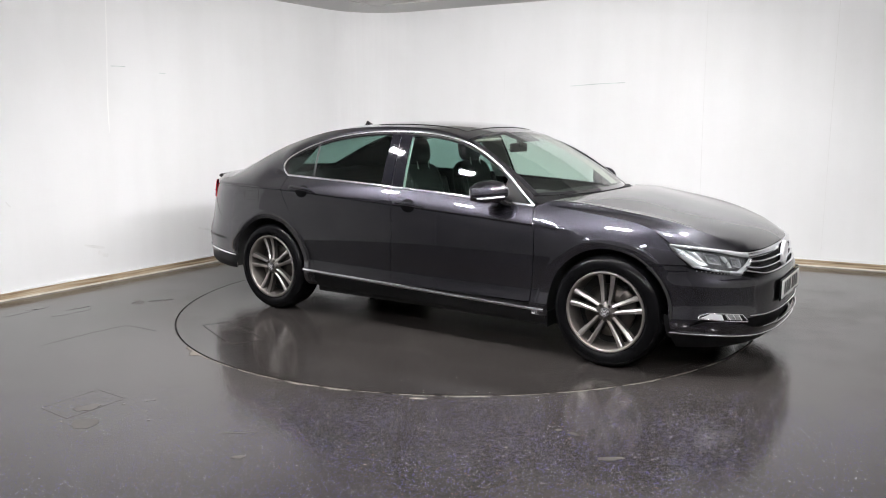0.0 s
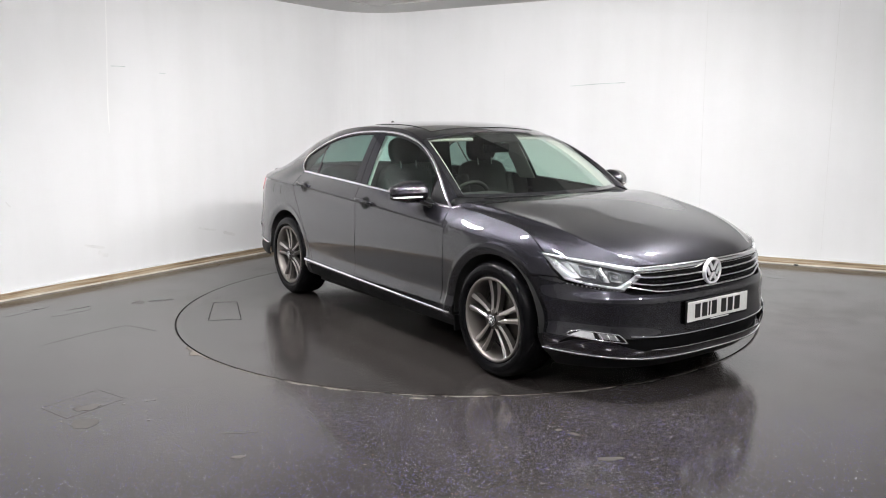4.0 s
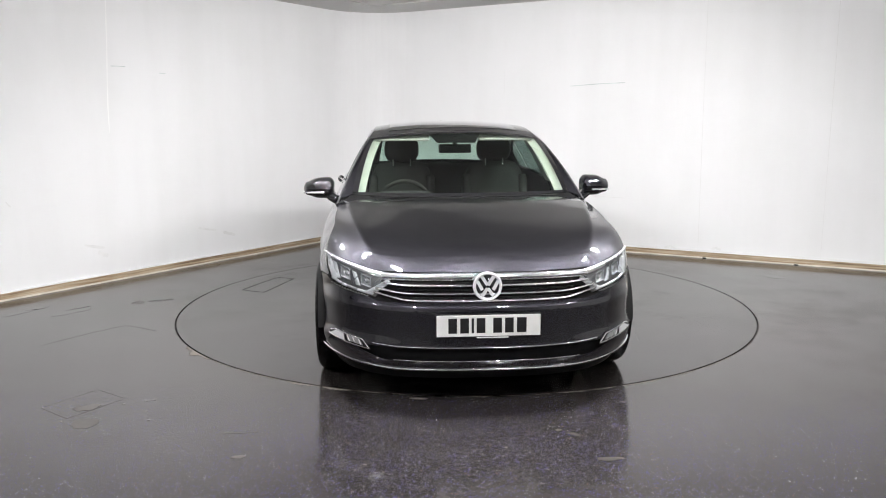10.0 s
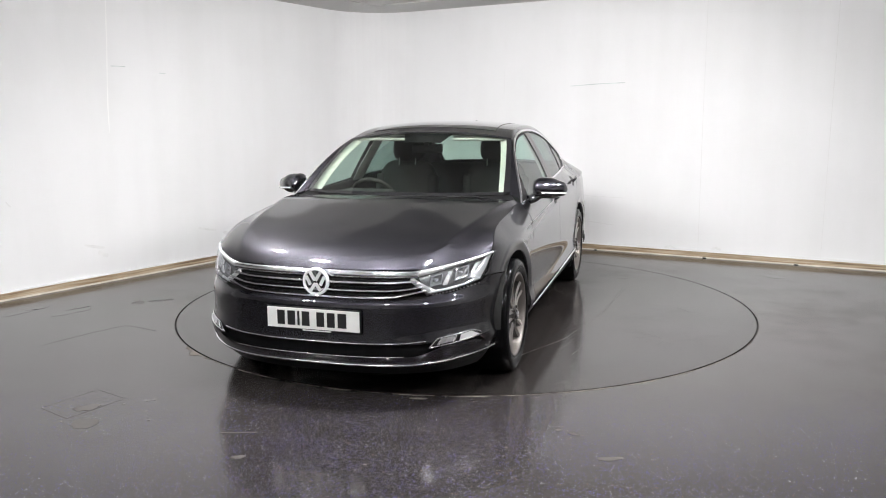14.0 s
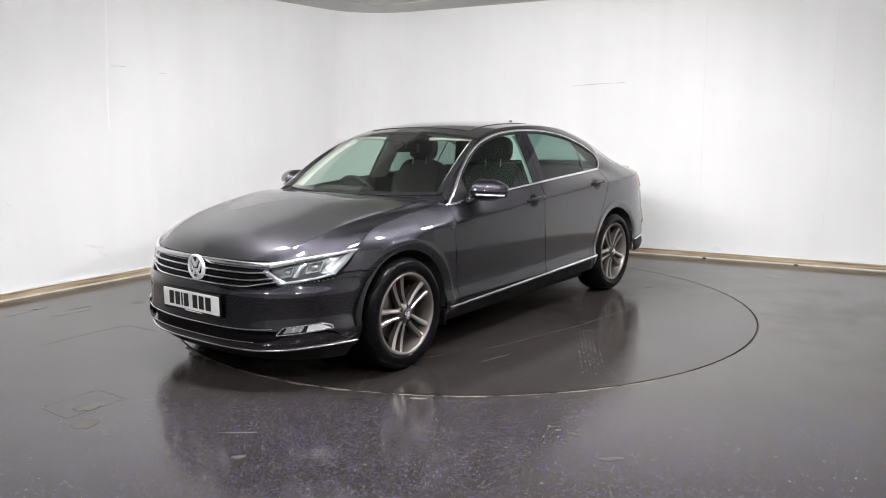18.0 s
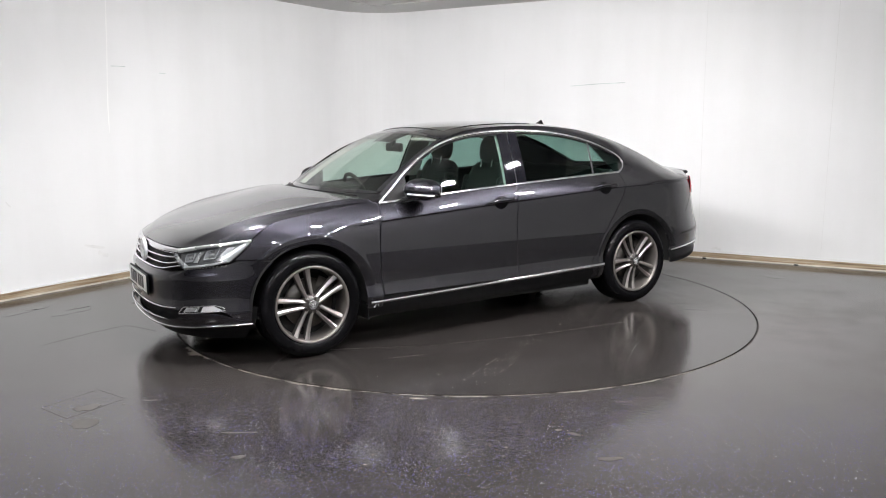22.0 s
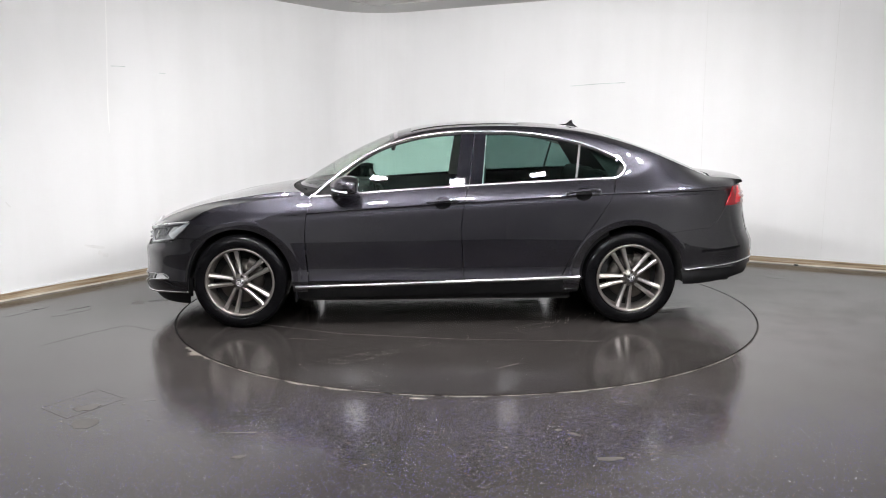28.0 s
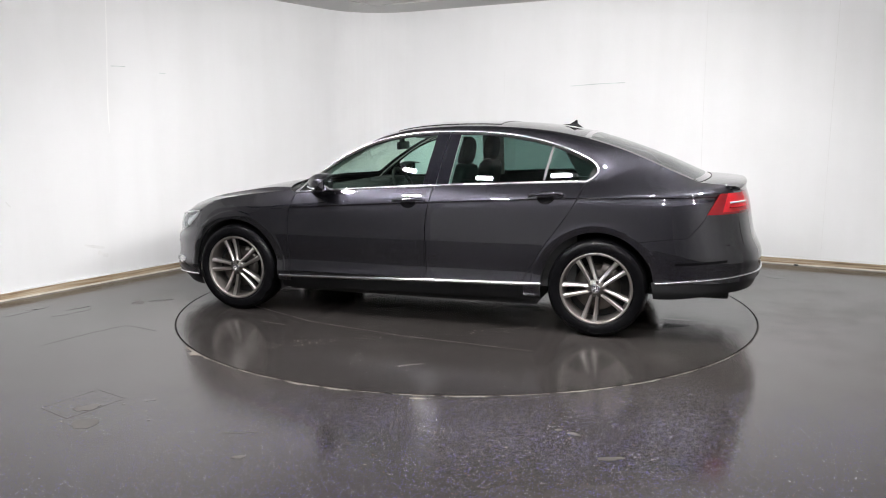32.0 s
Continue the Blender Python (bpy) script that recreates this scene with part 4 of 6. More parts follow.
def build_glass(s):
    fd, rd = DOORS["front_door", s], DOORS["rear_door", s]
    shell("window_pane", [pane_grid(0.66, 0.60, -0.145, -0.195, s)], GREEN_GLASS, fd, "green tinted window glass", OUT_SIDE[s])
    shell("corner_panel", [pane_grid(0.868, 0.868, 0.66, 0.655, s, 0.0, 12, 8)], BLACK, fd, "black mirror corner panel", OUT_SIDE[s], 0.003)
    shell("pillar_cover", [pane_grid(-0.140, -0.193, -0.236, -0.288, s, 0.001, 6, 14)], PILLAR_BLACK, fd, "gloss black pillar cover", OUT_SIDE[s], 0.003)
    shell("pillar_cover", [pane_grid(-0.240, -0.292, -0.330, -0.372, s, 0.001, 6, 14)], PILLAR_BLACK, rd, "gloss black pillar cover", OUT_SIDE[s], 0.003)
    shell("window_pane", [pane_grid(-0.335, -0.378, -1.000, -1.045, s)], PRIVACY_GLASS, rd, "dark tinted rear window glass", OUT_SIDE[s])
    q = pane_grid(-1.016, -1.060, -1.300, -1.350, s, n=20)
    shell("quarter_window", [q], PRIVACY_GLASS, rd, "dark tinted quarter window", OUT_SIDE[s])
    bar = ruled(np.array([[-1.000, PANE_LOW(-1.0)], [-1.045, PANE_TOP(-1.045)]]), np.array([[-1.016, PANE_LOW(-1.016)], [-1.060, PANE_TOP(-1.06)]]), 3)
    bar = np.stack([ruled(along([bar[0, j], bar[1, j]], 12), along([bar[0, j], bar[1, j]], 12), 2)[:, 0] for j in range(3)], 1)
    shell("window_divider", [flank(bar, 0.002, s)], surface_grey, rd, "grey window divider bar", OUT_SIDE[s], 0.004)
    # bright surround: over the windows and along the belt
    chrome_band("window_trim", curve(CHROME_TOP, 200), s, "bright chrome window surround")
    x = np.linspace(0.885, -1.30, 90)
    chrome_band("belt_trim", np.stack([x, belt_z(x) + 0.001], 1), s, "bright chrome belt strip")
    # inner seals
    side_tube("window_seal", [(px, pz - 0.016) for px, pz in CHROME_TOP[1:13]], 0.008, BLACK, car, s, -0.006, 100)


surface_grey = surface("grey_trim", (0.028, 0.028, 0.03), 0.5, 0.0, vary=0.1)
both(build_glass)
ws = windscreen_grid()
shell("windscreen", [ws[1:-1, 1:-1]], SCREEN_GLASS, car, "green tinted windscreen", lambda p: (1, 0, 1))
shell("windscreen_surround", [ws[:2, :], ws[-2:, :], ws[:, :2], ws[:, -2:]], GLOSS_BLACK, car, "black windscreen border", lambda p: (1, 0, 1), 0.003)
bl = backlight_grid()
shell("rear_window", [bl[1:-1, 1:-1]], GREEN_GLASS, car, "tinted rear window", lambda p: (-1, 0, 1))
shell("rear_window_surround", [bl[:2, :], bl[-2:, :], bl[:, :2], bl[:, -2:]], GLOSS_BLACK, car, "", lambda p: (-1, 0, 1), 0.003)
# scuttle below the screen
b0, s0 = curve(bonnet_grid()[0], 41), curve(windscreen_grid()[1], 41)
shell("scuttle", [ruled(b0 - np.array([-0.01, 0, 0.022]), s0 - np.array([0.02, 0, 0.012]), 5)], BLACK, car, "black plastic scuttle below the windscreen", UP, 0.003)
for y0, y1 in ((0.62, -0.02), (0.05, -0.60)):
    p = curve([(1.070 - 0.42 * abs(y0) ** 2.3 * 0.9, y0, 0.972), (1.065, (y0 + y1) / 2, 0.985), (1.065 - 0.42 * abs(y1) ** 2.3 * 0.9, y1, 0.980)], 20)
    hang("wiper", tube_mesh("wiper", p, 0.0055, BLACK), car, "black wiper blade")


# ---------------------------------------------------------------- front
def on_face(pts, off, n=40, smooth=True, fn=front_x):
    q = curve(pts, n) if smooth else along(pts, n)
    return face(q, off, fn)


def face_bar(name, pts, r, mat, parent, off, n=80, flat=1.0, label="", smooth=True):
    return hang(name, tube_mesh(name, on_face(pts, off, n, smooth), r, mat, flat), parent, label)


def mirror_pts(pts):
    return [(-y, z) for y, z in reversed(pts)] + list(pts)


def face_patch(bottom, top, left, right, off, n=40, k=14):
    g = coons(along(bottom, n), along(top, n), along(left, k), along(right, k))
    return face(g, off)


def build_front():
    # dark carrier behind grille and lamps
    A = np.linspace(-1.16, 1.16, 90)[:, None]
    top = np.interp(np.abs(A), [0, 0.5, 0.9, 1.16], [0.705, 0.705, 0.735, 0.755])
    w = np.linspace(0, 1, 10)[None, :]
    g = wrap(A, 0.55 + (top - 0.55) * w) * np.array([1, 0.955, 1]) - np.array([0.035, 0, 0])
    shell("front_carrier", [g], DARK, car, "", lambda p: (1, 0, 0), 0.003)
    grille = shell("grille", [face_patch([(-0.455, 0.560), (0.455, 0.560)], [(-0.515, 0.700), (0.515, 0.700)], [(-0.455, 0.560), (-0.565, 0.605), (-0.515, 0.700)], [(0.455, 0.560), (0.565, 0.605), (0.515, 0.700)], -0.012)], BLACK, car, "black radiator grille with chrome slats", lambda p: (1, 0, 0), 0.003)
    # top bar
    y = np.linspace(-0.525, 0.525, 60)
    lo, hi = np.stack([y, 0.668 + 0 * y], 1), np.stack([y, 0.702 + 0.0 * y], 1)
    prof = [(0, 0.000), (0.25, 0.014), (0.6, 0.016), (0.85, 0.010), (1, 0.0)]
    shell("grille_top_bar", [np.stack([face(lo * (1 - t) + hi * t, o) for t, o in prof], 1)], CHROME, grille, "broad chrome bar", lambda p: (1, 0, 0), 0.004)
    for z0, y1, y2, rise in ((0.642, 0.47, 0.525, 0.010), (0.602, 0.44, 0.555, 0.024), (0.565, 0.42, 0.565, 0.040)):
        pts = mirror_pts([(0.02, z0), (0.2, z0 + 0.0005), (y1 - 0.06, z0 + 0.002), (y1, z0 + 0.006), (y2, z0 + rise)])
        face_bar("grille_slat", pts, 0.0060, CHROME, grille, 0.006, 90, 1.4, "chrome slat", False)
    for z0 in (0.655, 0.622, 0.584):
        face_bar("grille_vane", mirror_pts([(0.02, z0), (0.45, z0)]), 0.004, BLACK, grille, -0.006, 40, 1.0, "", False)
    # emblem
    cx = front_x(0.0, 0.632) + 0.014
    em = shell("emblem", [lathe([(0.001, 0.0), (0.064, 0.0), (0.066, -0.02)], 48)[..., [1, 0, 2]] + np.array([cx, 0, 0.642])], GLOSS_BLACK, car, "round silver emblem on black", lambda p: (1, 0, 0))
    ring = lathe(curve([(0.058, 0.002), (0.061, 0.009), (0.067, 0.011), (0.072, 0.006), (0.073, -0.01)], 9), 64)[..., [1, 0, 2]] + np.array([cx, 0, 0.642])
    shell("emblem_ring", [ring], EMBLEM, em, "silver ring", lambda p: (1, 0, 0))
    emblem_bars(em, 0.060, lambda u, v: (cx + 0.006, u, 0.642 + v), 0.0165)

    # number plate with its holder; characters as plain bars
    px = front_x(0.0, 0.450) + 0.008
    bm = box(bmesh.new(), (0.012, 0.532, 0.128), (px, 0.0, 0.448), 0.004)
    plate = part("plate_holder", bm, BLACK, car, "black plate holder")
    part("number_plate", box(bmesh.new(), (0.004, 0.52, 0.108), (px + 0.009, 0, 0.453), 0.0015), PLATE, plate, "white number plate with black bars")
    xs = -0.205
    for k, w in enumerate((0.050, 0.050, 0.014, 0.050, 0.0, 0.050, 0.050, 0.056)):
        if w:
            part("character_bar", box(bmesh.new(), (0.0015, w * 0.86, 0.076), (px + 0.0118, xs + w / 2, 0.454)), PLATE_INK, plate, "black bar")
            xs += w + 0.009
        else:
            xs += 0.024
    part("small_print_bar", box(bmesh.new(), (0.0015, 0.16, 0.006), (px + 0.0068, 0.02, 0.3915)), PLATE, plate, "thin white bar of small print")
    for y in (-0.238, 0.238):
        bm = bmesh.new()
        bmesh.ops.create_cone(bm, cap_ends=True, segments=12, radius1=0.006, radius2=0.005, depth=0.003, matrix=Matrix.Translation((px + 0.012, y, 0.453)) @ pose(0, 0, 0, 0, 90))
        part("plate_screw", bm, PLATE, plate, "white screw cap")

    # chrome lines of the bumper
    face_bar("bumper_trim", mirror_pts([(0.02, 0.336), (0.25, 0.337), (0.45, 0.341), (0.575, 0.350)]), 0.0045, CHROME, car, 0.005, 90, 1.0, "thin chrome line", False)
    face_bar("intake_trim", mirror_pts([(0.02, 0.272), (0.25, 0.273), (0.47, 0.277)]), 0.0028, CHROME, car, 0.014, 60, 1.0, "thin chrome line", False)
    A = np.linspace(-1.19, 1.19, 140)
    z = 0.222 + 0.037 * step(0.35, 1.2, np.abs(A))
    P = wrap(A, z) + np.array([0.016, 0, 0])
    P[:, 1] *= 1 + 0.006 * step(0.8, 1.1, np.abs(A))
    hang("lip_trim", tube_mesh("lip_trim", P, 0.0065, CHROME), car, "chrome line along the bumper lip")


build_front()


def face_band(name, line, shift, off, mat, parent, label, n=40):
    """A raised band on the front face between a line and the same line moved by shift (y, z at start and end)."""
    q = along(line, n)
    f = np.linspace(0, 1, n)[:, None]
    sh = np.array(shift[0]) * (1 - f) + np.array(shift[1]) * f
    return shell(name, [np.stack([face(q + sh * t, o) for t, o in ((0, off - 0.006), (0.12, off), (0.88, off), (1, off - 0.008))], 1)], mat, parent, label, lambda p: (1, 0, 0), 0.002)


def headlight(s):
    m = lambda p: [(s * y, z) for y, z in p]
    low, top = [(0.575, 0.583), (0.66, 0.596), (0.74, 0.612), (0.80, 0.636)], [(0.505, 0.700), (0.62, 0.720), (0.72, 0.740), (0.838, 0.766)]
    left, right = [(0.575, 0.583), (0.485, 0.655), (0.505, 0.700)], [(0.80, 0.636), (0.822, 0.695), (0.838, 0.766)]
    fw = lambda p: (1, 0, 0)
    hl = shell("headlight", [face_patch(m(low), m(top), m(left), m(right), -0.026)], HOUSING, car, "clear headlight with silver reflectors", fw, 0.003)
    shell("lamp_cover", [face_patch(m(low), m(top), m(left), m(right), 0.006)], LAMP_CLEAR, hl, "clear lamp cover", fw)
    # bright frame: upper strip, rear edge, lower strip, front chevron
    edge = [(0.50, 0.700), (0.56, 0.708), (0.66, 0.729), (0.74, 0.745), (0.828, 0.765)]
    q = curve(m(edge), 60)
    drop = np.linspace(0.029, 0.013, 60)
    shell("upper_strip", [np.stack([face(q - np.stack([0 * drop, drop * (1 - t)], 1), o) for t, o in ((0, 0.0), (0.3, 0.012), (0.7, 0.012), (1, 0.003))], 1)], HEAD_FRAME, hl, "bright strip over the lamp", fw, 0.003)
    face_band("rear_frame", m([(0.830, 0.758), (0.818, 0.690), (0.798, 0.638)]), [(-0.014 * s, -0.006), (-0.050 * s, 0.012)], -0.002, HEAD_FRAME, hl, "bright rear lamp frame")
    face_band("lower_frame", m([(0.798, 0.637), (0.74, 0.615), (0.66, 0.599), (0.578, 0.587)]), [(-0.004 * s, 0.013), (0.0, 0.012)], -0.002, HEAD_FRAME, hl, "bright lower lamp frame")
    face_band("front_frame", m([(0.580, 0.588), (0.532, 0.620), (0.486, 0.655)]), [(0.042 * s, 0.010), (0.022 * s, 0.014)], -0.002, HEAD_FRAME, hl, "bright lamp chevron")
    face_band("front_frame", m([(0.486, 0.655), (0.497, 0.678)]), [(0.018 * s, 0.002), (0.012 * s, 0.002)], -0.002, HEAD_FRAME, hl, "bright lamp chevron", 8)
    for cy, cz, w, h, tilt in ((0.612, 0.655, 0.026, 0.026, 0.016), (0.722, 0.682, 0.026, 0.028, 0.016)):
        g = coons(*[along(m(q), 9) for q in ([(cy - w, cz - h - tilt * 0.4), (cy + w, cz - h + tilt * 0.4)], [(cy - w * 0.9, cz + h - tilt * 0.5), (cy + w, cz + h + tilt * 0.4)])], *[along(m(q), 7) for q in ([(cy - w, cz - h - tilt * 0.4), (cy - w * 0.9, cz + h - tilt * 0.5)], [(cy + w, cz - h + tilt * 0.4), (cy + w, cz + h + tilt * 0.4)])])
        bowl = face(g, -0.010)
        uu, vv = np.meshgrid(np.linspace(-1, 1, 9), np.linspace(-1, 1, 7), indexing="ij")
        bowl[..., 0] -= 0.026 * (1 - np.maximum(np.abs(uu), np.abs(vv)) ** 2)
        shell("reflector", [bowl], BOWL, hl, "silver reflector bowl", fw)
        # slim frame round the bowl, and the broad slanted blade beside it
        rimline = [(cy - w, cz - h - tilt * 0.4), (cy + w, cz - h + tilt * 0.4), (cy + w, cz + h + tilt * 0.4), (cy - w * 0.9, cz + h - tilt * 0.5), (cy - w, cz - h - tilt * 0.4)]
        hang("bowl_frame", tube_mesh("bowl_frame", on_face(m(rimline), -0.008, 40, False), 0.0022, GUIDE), hl, "thin pale frame of the bowl")
        face_band("lamp_blade", m([(cy + w + 0.026, cz + h + 0.012), (cy + w + 0.004, cz - h - 0.002)]), [(0.022 * s, 0.004), (0.024 * s, 0.003)], -0.004, HEAD_FRAME, hl, "pale slanted lamp blade", 8)
        # round lens of the projector, deep in the bowl
        a = np.linspace(0, 2 * np.pi, 25)
        disc = np.stack([face(np.stack([s * (cy + r * np.cos(a)), cz + r * np.sin(a)], -1), o) for r, o in ((0.0005, -0.012), (0.008, -0.014), (0.013, -0.020))], 1)
        shell("projector_lens", [disc], LENS, hl, "round clear projector lens", fw)
    for i in range(14):
        f = i / 13
        c = face(np.array([[s * (0.60 + 0.19 * f), 0.583 + 0.035 * f ** 1.2]]), 0.002)[0]
        part("light_dot", box(bmesh.new(), (0.006, 0.008, 0.005), c), BOWL, hl)


def fog_lamp(s):
    m = lambda p: [(s * y, z) for y, z in p]
    low, top = [(0.592, 0.317), (0.70, 0.332), (0.808, 0.35)], [(0.628, 0.361), (0.70, 0.371), (0.770, 0.38)]
    fl = shell("fog_lamp", [face_patch(m(low), m(top), m([low[0], top[0]]), m([low[-1], top[-1]]), 0.003, 30, 8)], BLACK, car, "fog lamp in a chrome surround", lambda p: (1, 0, 0), 0.003)
    loop = [low[0], low[1], low[2], (0.799, 0.367), top[2], top[1], top[0], low[0]]
    hang("surround", tube_mesh("surround", on_face(m(loop), 0.006, 80, False), 0.0042, CHROME), fl, "chrome surround")
    lamp_low, lamp_top = [(0.624, 0.329), (0.705, 0.341)], [(0.644, 0.359), (0.713, 0.368)]
    shell("reflector", [face_patch(m(lamp_low), m(lamp_top), m([lamp_low[0], lamp_top[0]]), m([lamp_low[1], lamp_top[1]]), 0.005, 12, 6)], BOWL, fl, "silver reflector", lambda p: (1, 0, 0))
    a = np.linspace(0, 2 * np.pi, 21)
    disc = np.stack([face(np.stack([s * (0.672 + r * np.cos(a)), 0.3495 + 0.8 * r * np.sin(a)], -1), o) for r, o in ((0.0005, 0.009), (0.009, 0.009), (0.013, 0.006))], 1)
    shell("fog_lens", [disc], LENS, fl, "round clear fog lens", lambda p: (1, 0, 0))
    for k in range(3):
        q = 0.634 + 0.030 * k
        hang("rib", tube_mesh("rib", on_face(m([(q, 0.331 + 0.004 * k), (q + 0.013, 0.358 + 0.004 * k)]), 0.008, 6, False), 0.0028, HEAD_FRAME), fl)
    blank = [(0.722, 0.339), (0.800, 0.353)], [(0.727, 0.37), (0.766, 0.376)]
    shell("side_blade", [face_patch(m(blank[0]), m(blank[1]), m([blank[0][0], blank[1][0]]), m([blank[0][1], blank[1][1]]), 0.007, 14, 5)], HEAD_FRAME, fl, "broad chrome blade", lambda p: (1, 0, 0), 0.002)


LENS = surface("lamp_lens", (0.55, 0.56, 0.57), 0.08, 0.5, coat=1.0, vary=0.1)
GUIDE = surface("pale_light_guide", (0.40, 0.41, 0.43), 0.25, 0.0, coat=1.0, vary=0.05)
both(headlight)
both(fog_lamp)


# ---------------------------------------------------------------- sides
def handle(s, nm, xc, tilt):
    d = DOORS[nm, s]
    zc = char_z(xc) + 0.004
    a = np.linspace(0, 2 * np.pi, 40)
    cup = np.stack([np.stack([xc + 0.058 * r * np.cos(a), zc - 0.001 + 0.044 * r * np.sin(a) + tilt * 0.058 * r * np.cos(a)], -1) for r in (0.02, 0.5, 0.8, 1.0)], 1)
    P = flank(cup, 0.002, s)
    # flat dark disc: the shade inside the handle cup, put into the colour
    shell("handle_recess_shade", [P], SHADOW_PAINT, d, "door handle recess, its shade painted as a dark disc", OUT_SIDE[s])
    x = np.linspace(-0.118, 0.118, 30)
    bow = 0.034 * (1 - (x / 0.122) ** 6)
    line = np.stack([np.stack([xc + x, zc + 0.004 + tilt * x], -1)], 0)[0]
    P = np.stack([flank(line[i:i + 1], 0.004 + float(bow[i]), s)[0] for i in range(30)])
    hang("door_handle", tube_mesh("door_handle", P, 0.0125, PAINT, 0.7, 10), d, "grey door handle")


# near black for painted shade in hollows, and for the bumper shut line
SHADOW_PAINT = surface("shade_and_joint_black", (0.003, 0.003, 0.0035), 0.3, vary=0.1, spec=0.08)


def door_mirror(s):
    d = DOORS["front_door", s]
    n, k = 28, 25
    t, a = np.linspace(0, 1, n), np.linspace(0, 2 * np.pi, k)
    # from the inner end to the tip
    y = 0.850 + 0.212 * t
    hz = spline((0, 0.042), (0.05, 0.058), (0.25, 0.072), (0.6, 0.066), (0.85, 0.047), (0.96, 0.027), (1, 0.002))(t)
    hx = spline((0, 0.070), (0.05, 0.096), (0.3, 0.116), (0.6, 0.104), (0.85, 0.070), (0.96, 0.034), (1, 0.002))(t)
    zc = spline((0, 1.014), (0.4, 1.014), (1, 1.006))(t)
    xc = 0.625 - 0.05 * t
    c, sn = np.cos(a)[None, :], np.sin(a)[None, :]
    sq = lambda q: np.sign(q) * np.abs(q) ** 0.97
    g = np.stack(np.broadcast_arrays(xc[:, None] + hx[:, None] * np.maximum(sq(c), -0.55), s * y[:, None], zc[:, None] + hz[:, None] * sq(sn)), -1)
    hs = shell("door_mirror", [g], PAINT, car, "door mirror in body grey")
    hs.data.materials.append(GLOSS_BLACK)
    for p in hs.data.polygons:
        if p.center.z < 0.980:
            p.material_index = 1
    vs = list(g[0][:-1])
    hang("mirror_end", mesh_of("mirror_end", vs, [tuple(range(len(vs)))], GLOSS_BLACK), hs)
    gl = np.stack(np.broadcast_arrays((xc - 0.60 * hx)[3:-4, None] - 0.003, s * y[3:-4, None], (zc[:, None] + hz[:, None] * np.linspace(-0.72, 0.72, 7)[None, :])[3:-4]), -1)
    shell("mirror_glass", [gl], MIRROR, hs, "mirror glass", lambda p: (-1, 0, 0), 0.002)
    st = np.stack([xc + hx * 0.98, s * (y + 0.002), zc - 0.024 - 0 * y], 1)[8:-1]
    hang("indicator", tube_mesh("indicator", st, 0.0050, HEAD_FRAME), hs, "clear indicator strip")
    arm = curve([(0.71, s * 0.822, 0.940), (0.69, s * 0.850, 0.950), (0.665, s * 0.890, 0.980)], 10)
    hang("mirror_arm", tube_mesh("mirror_arm", arm, 0.030, GLOSS_BLACK, 1.3, 12), hs, "black mirror arm")


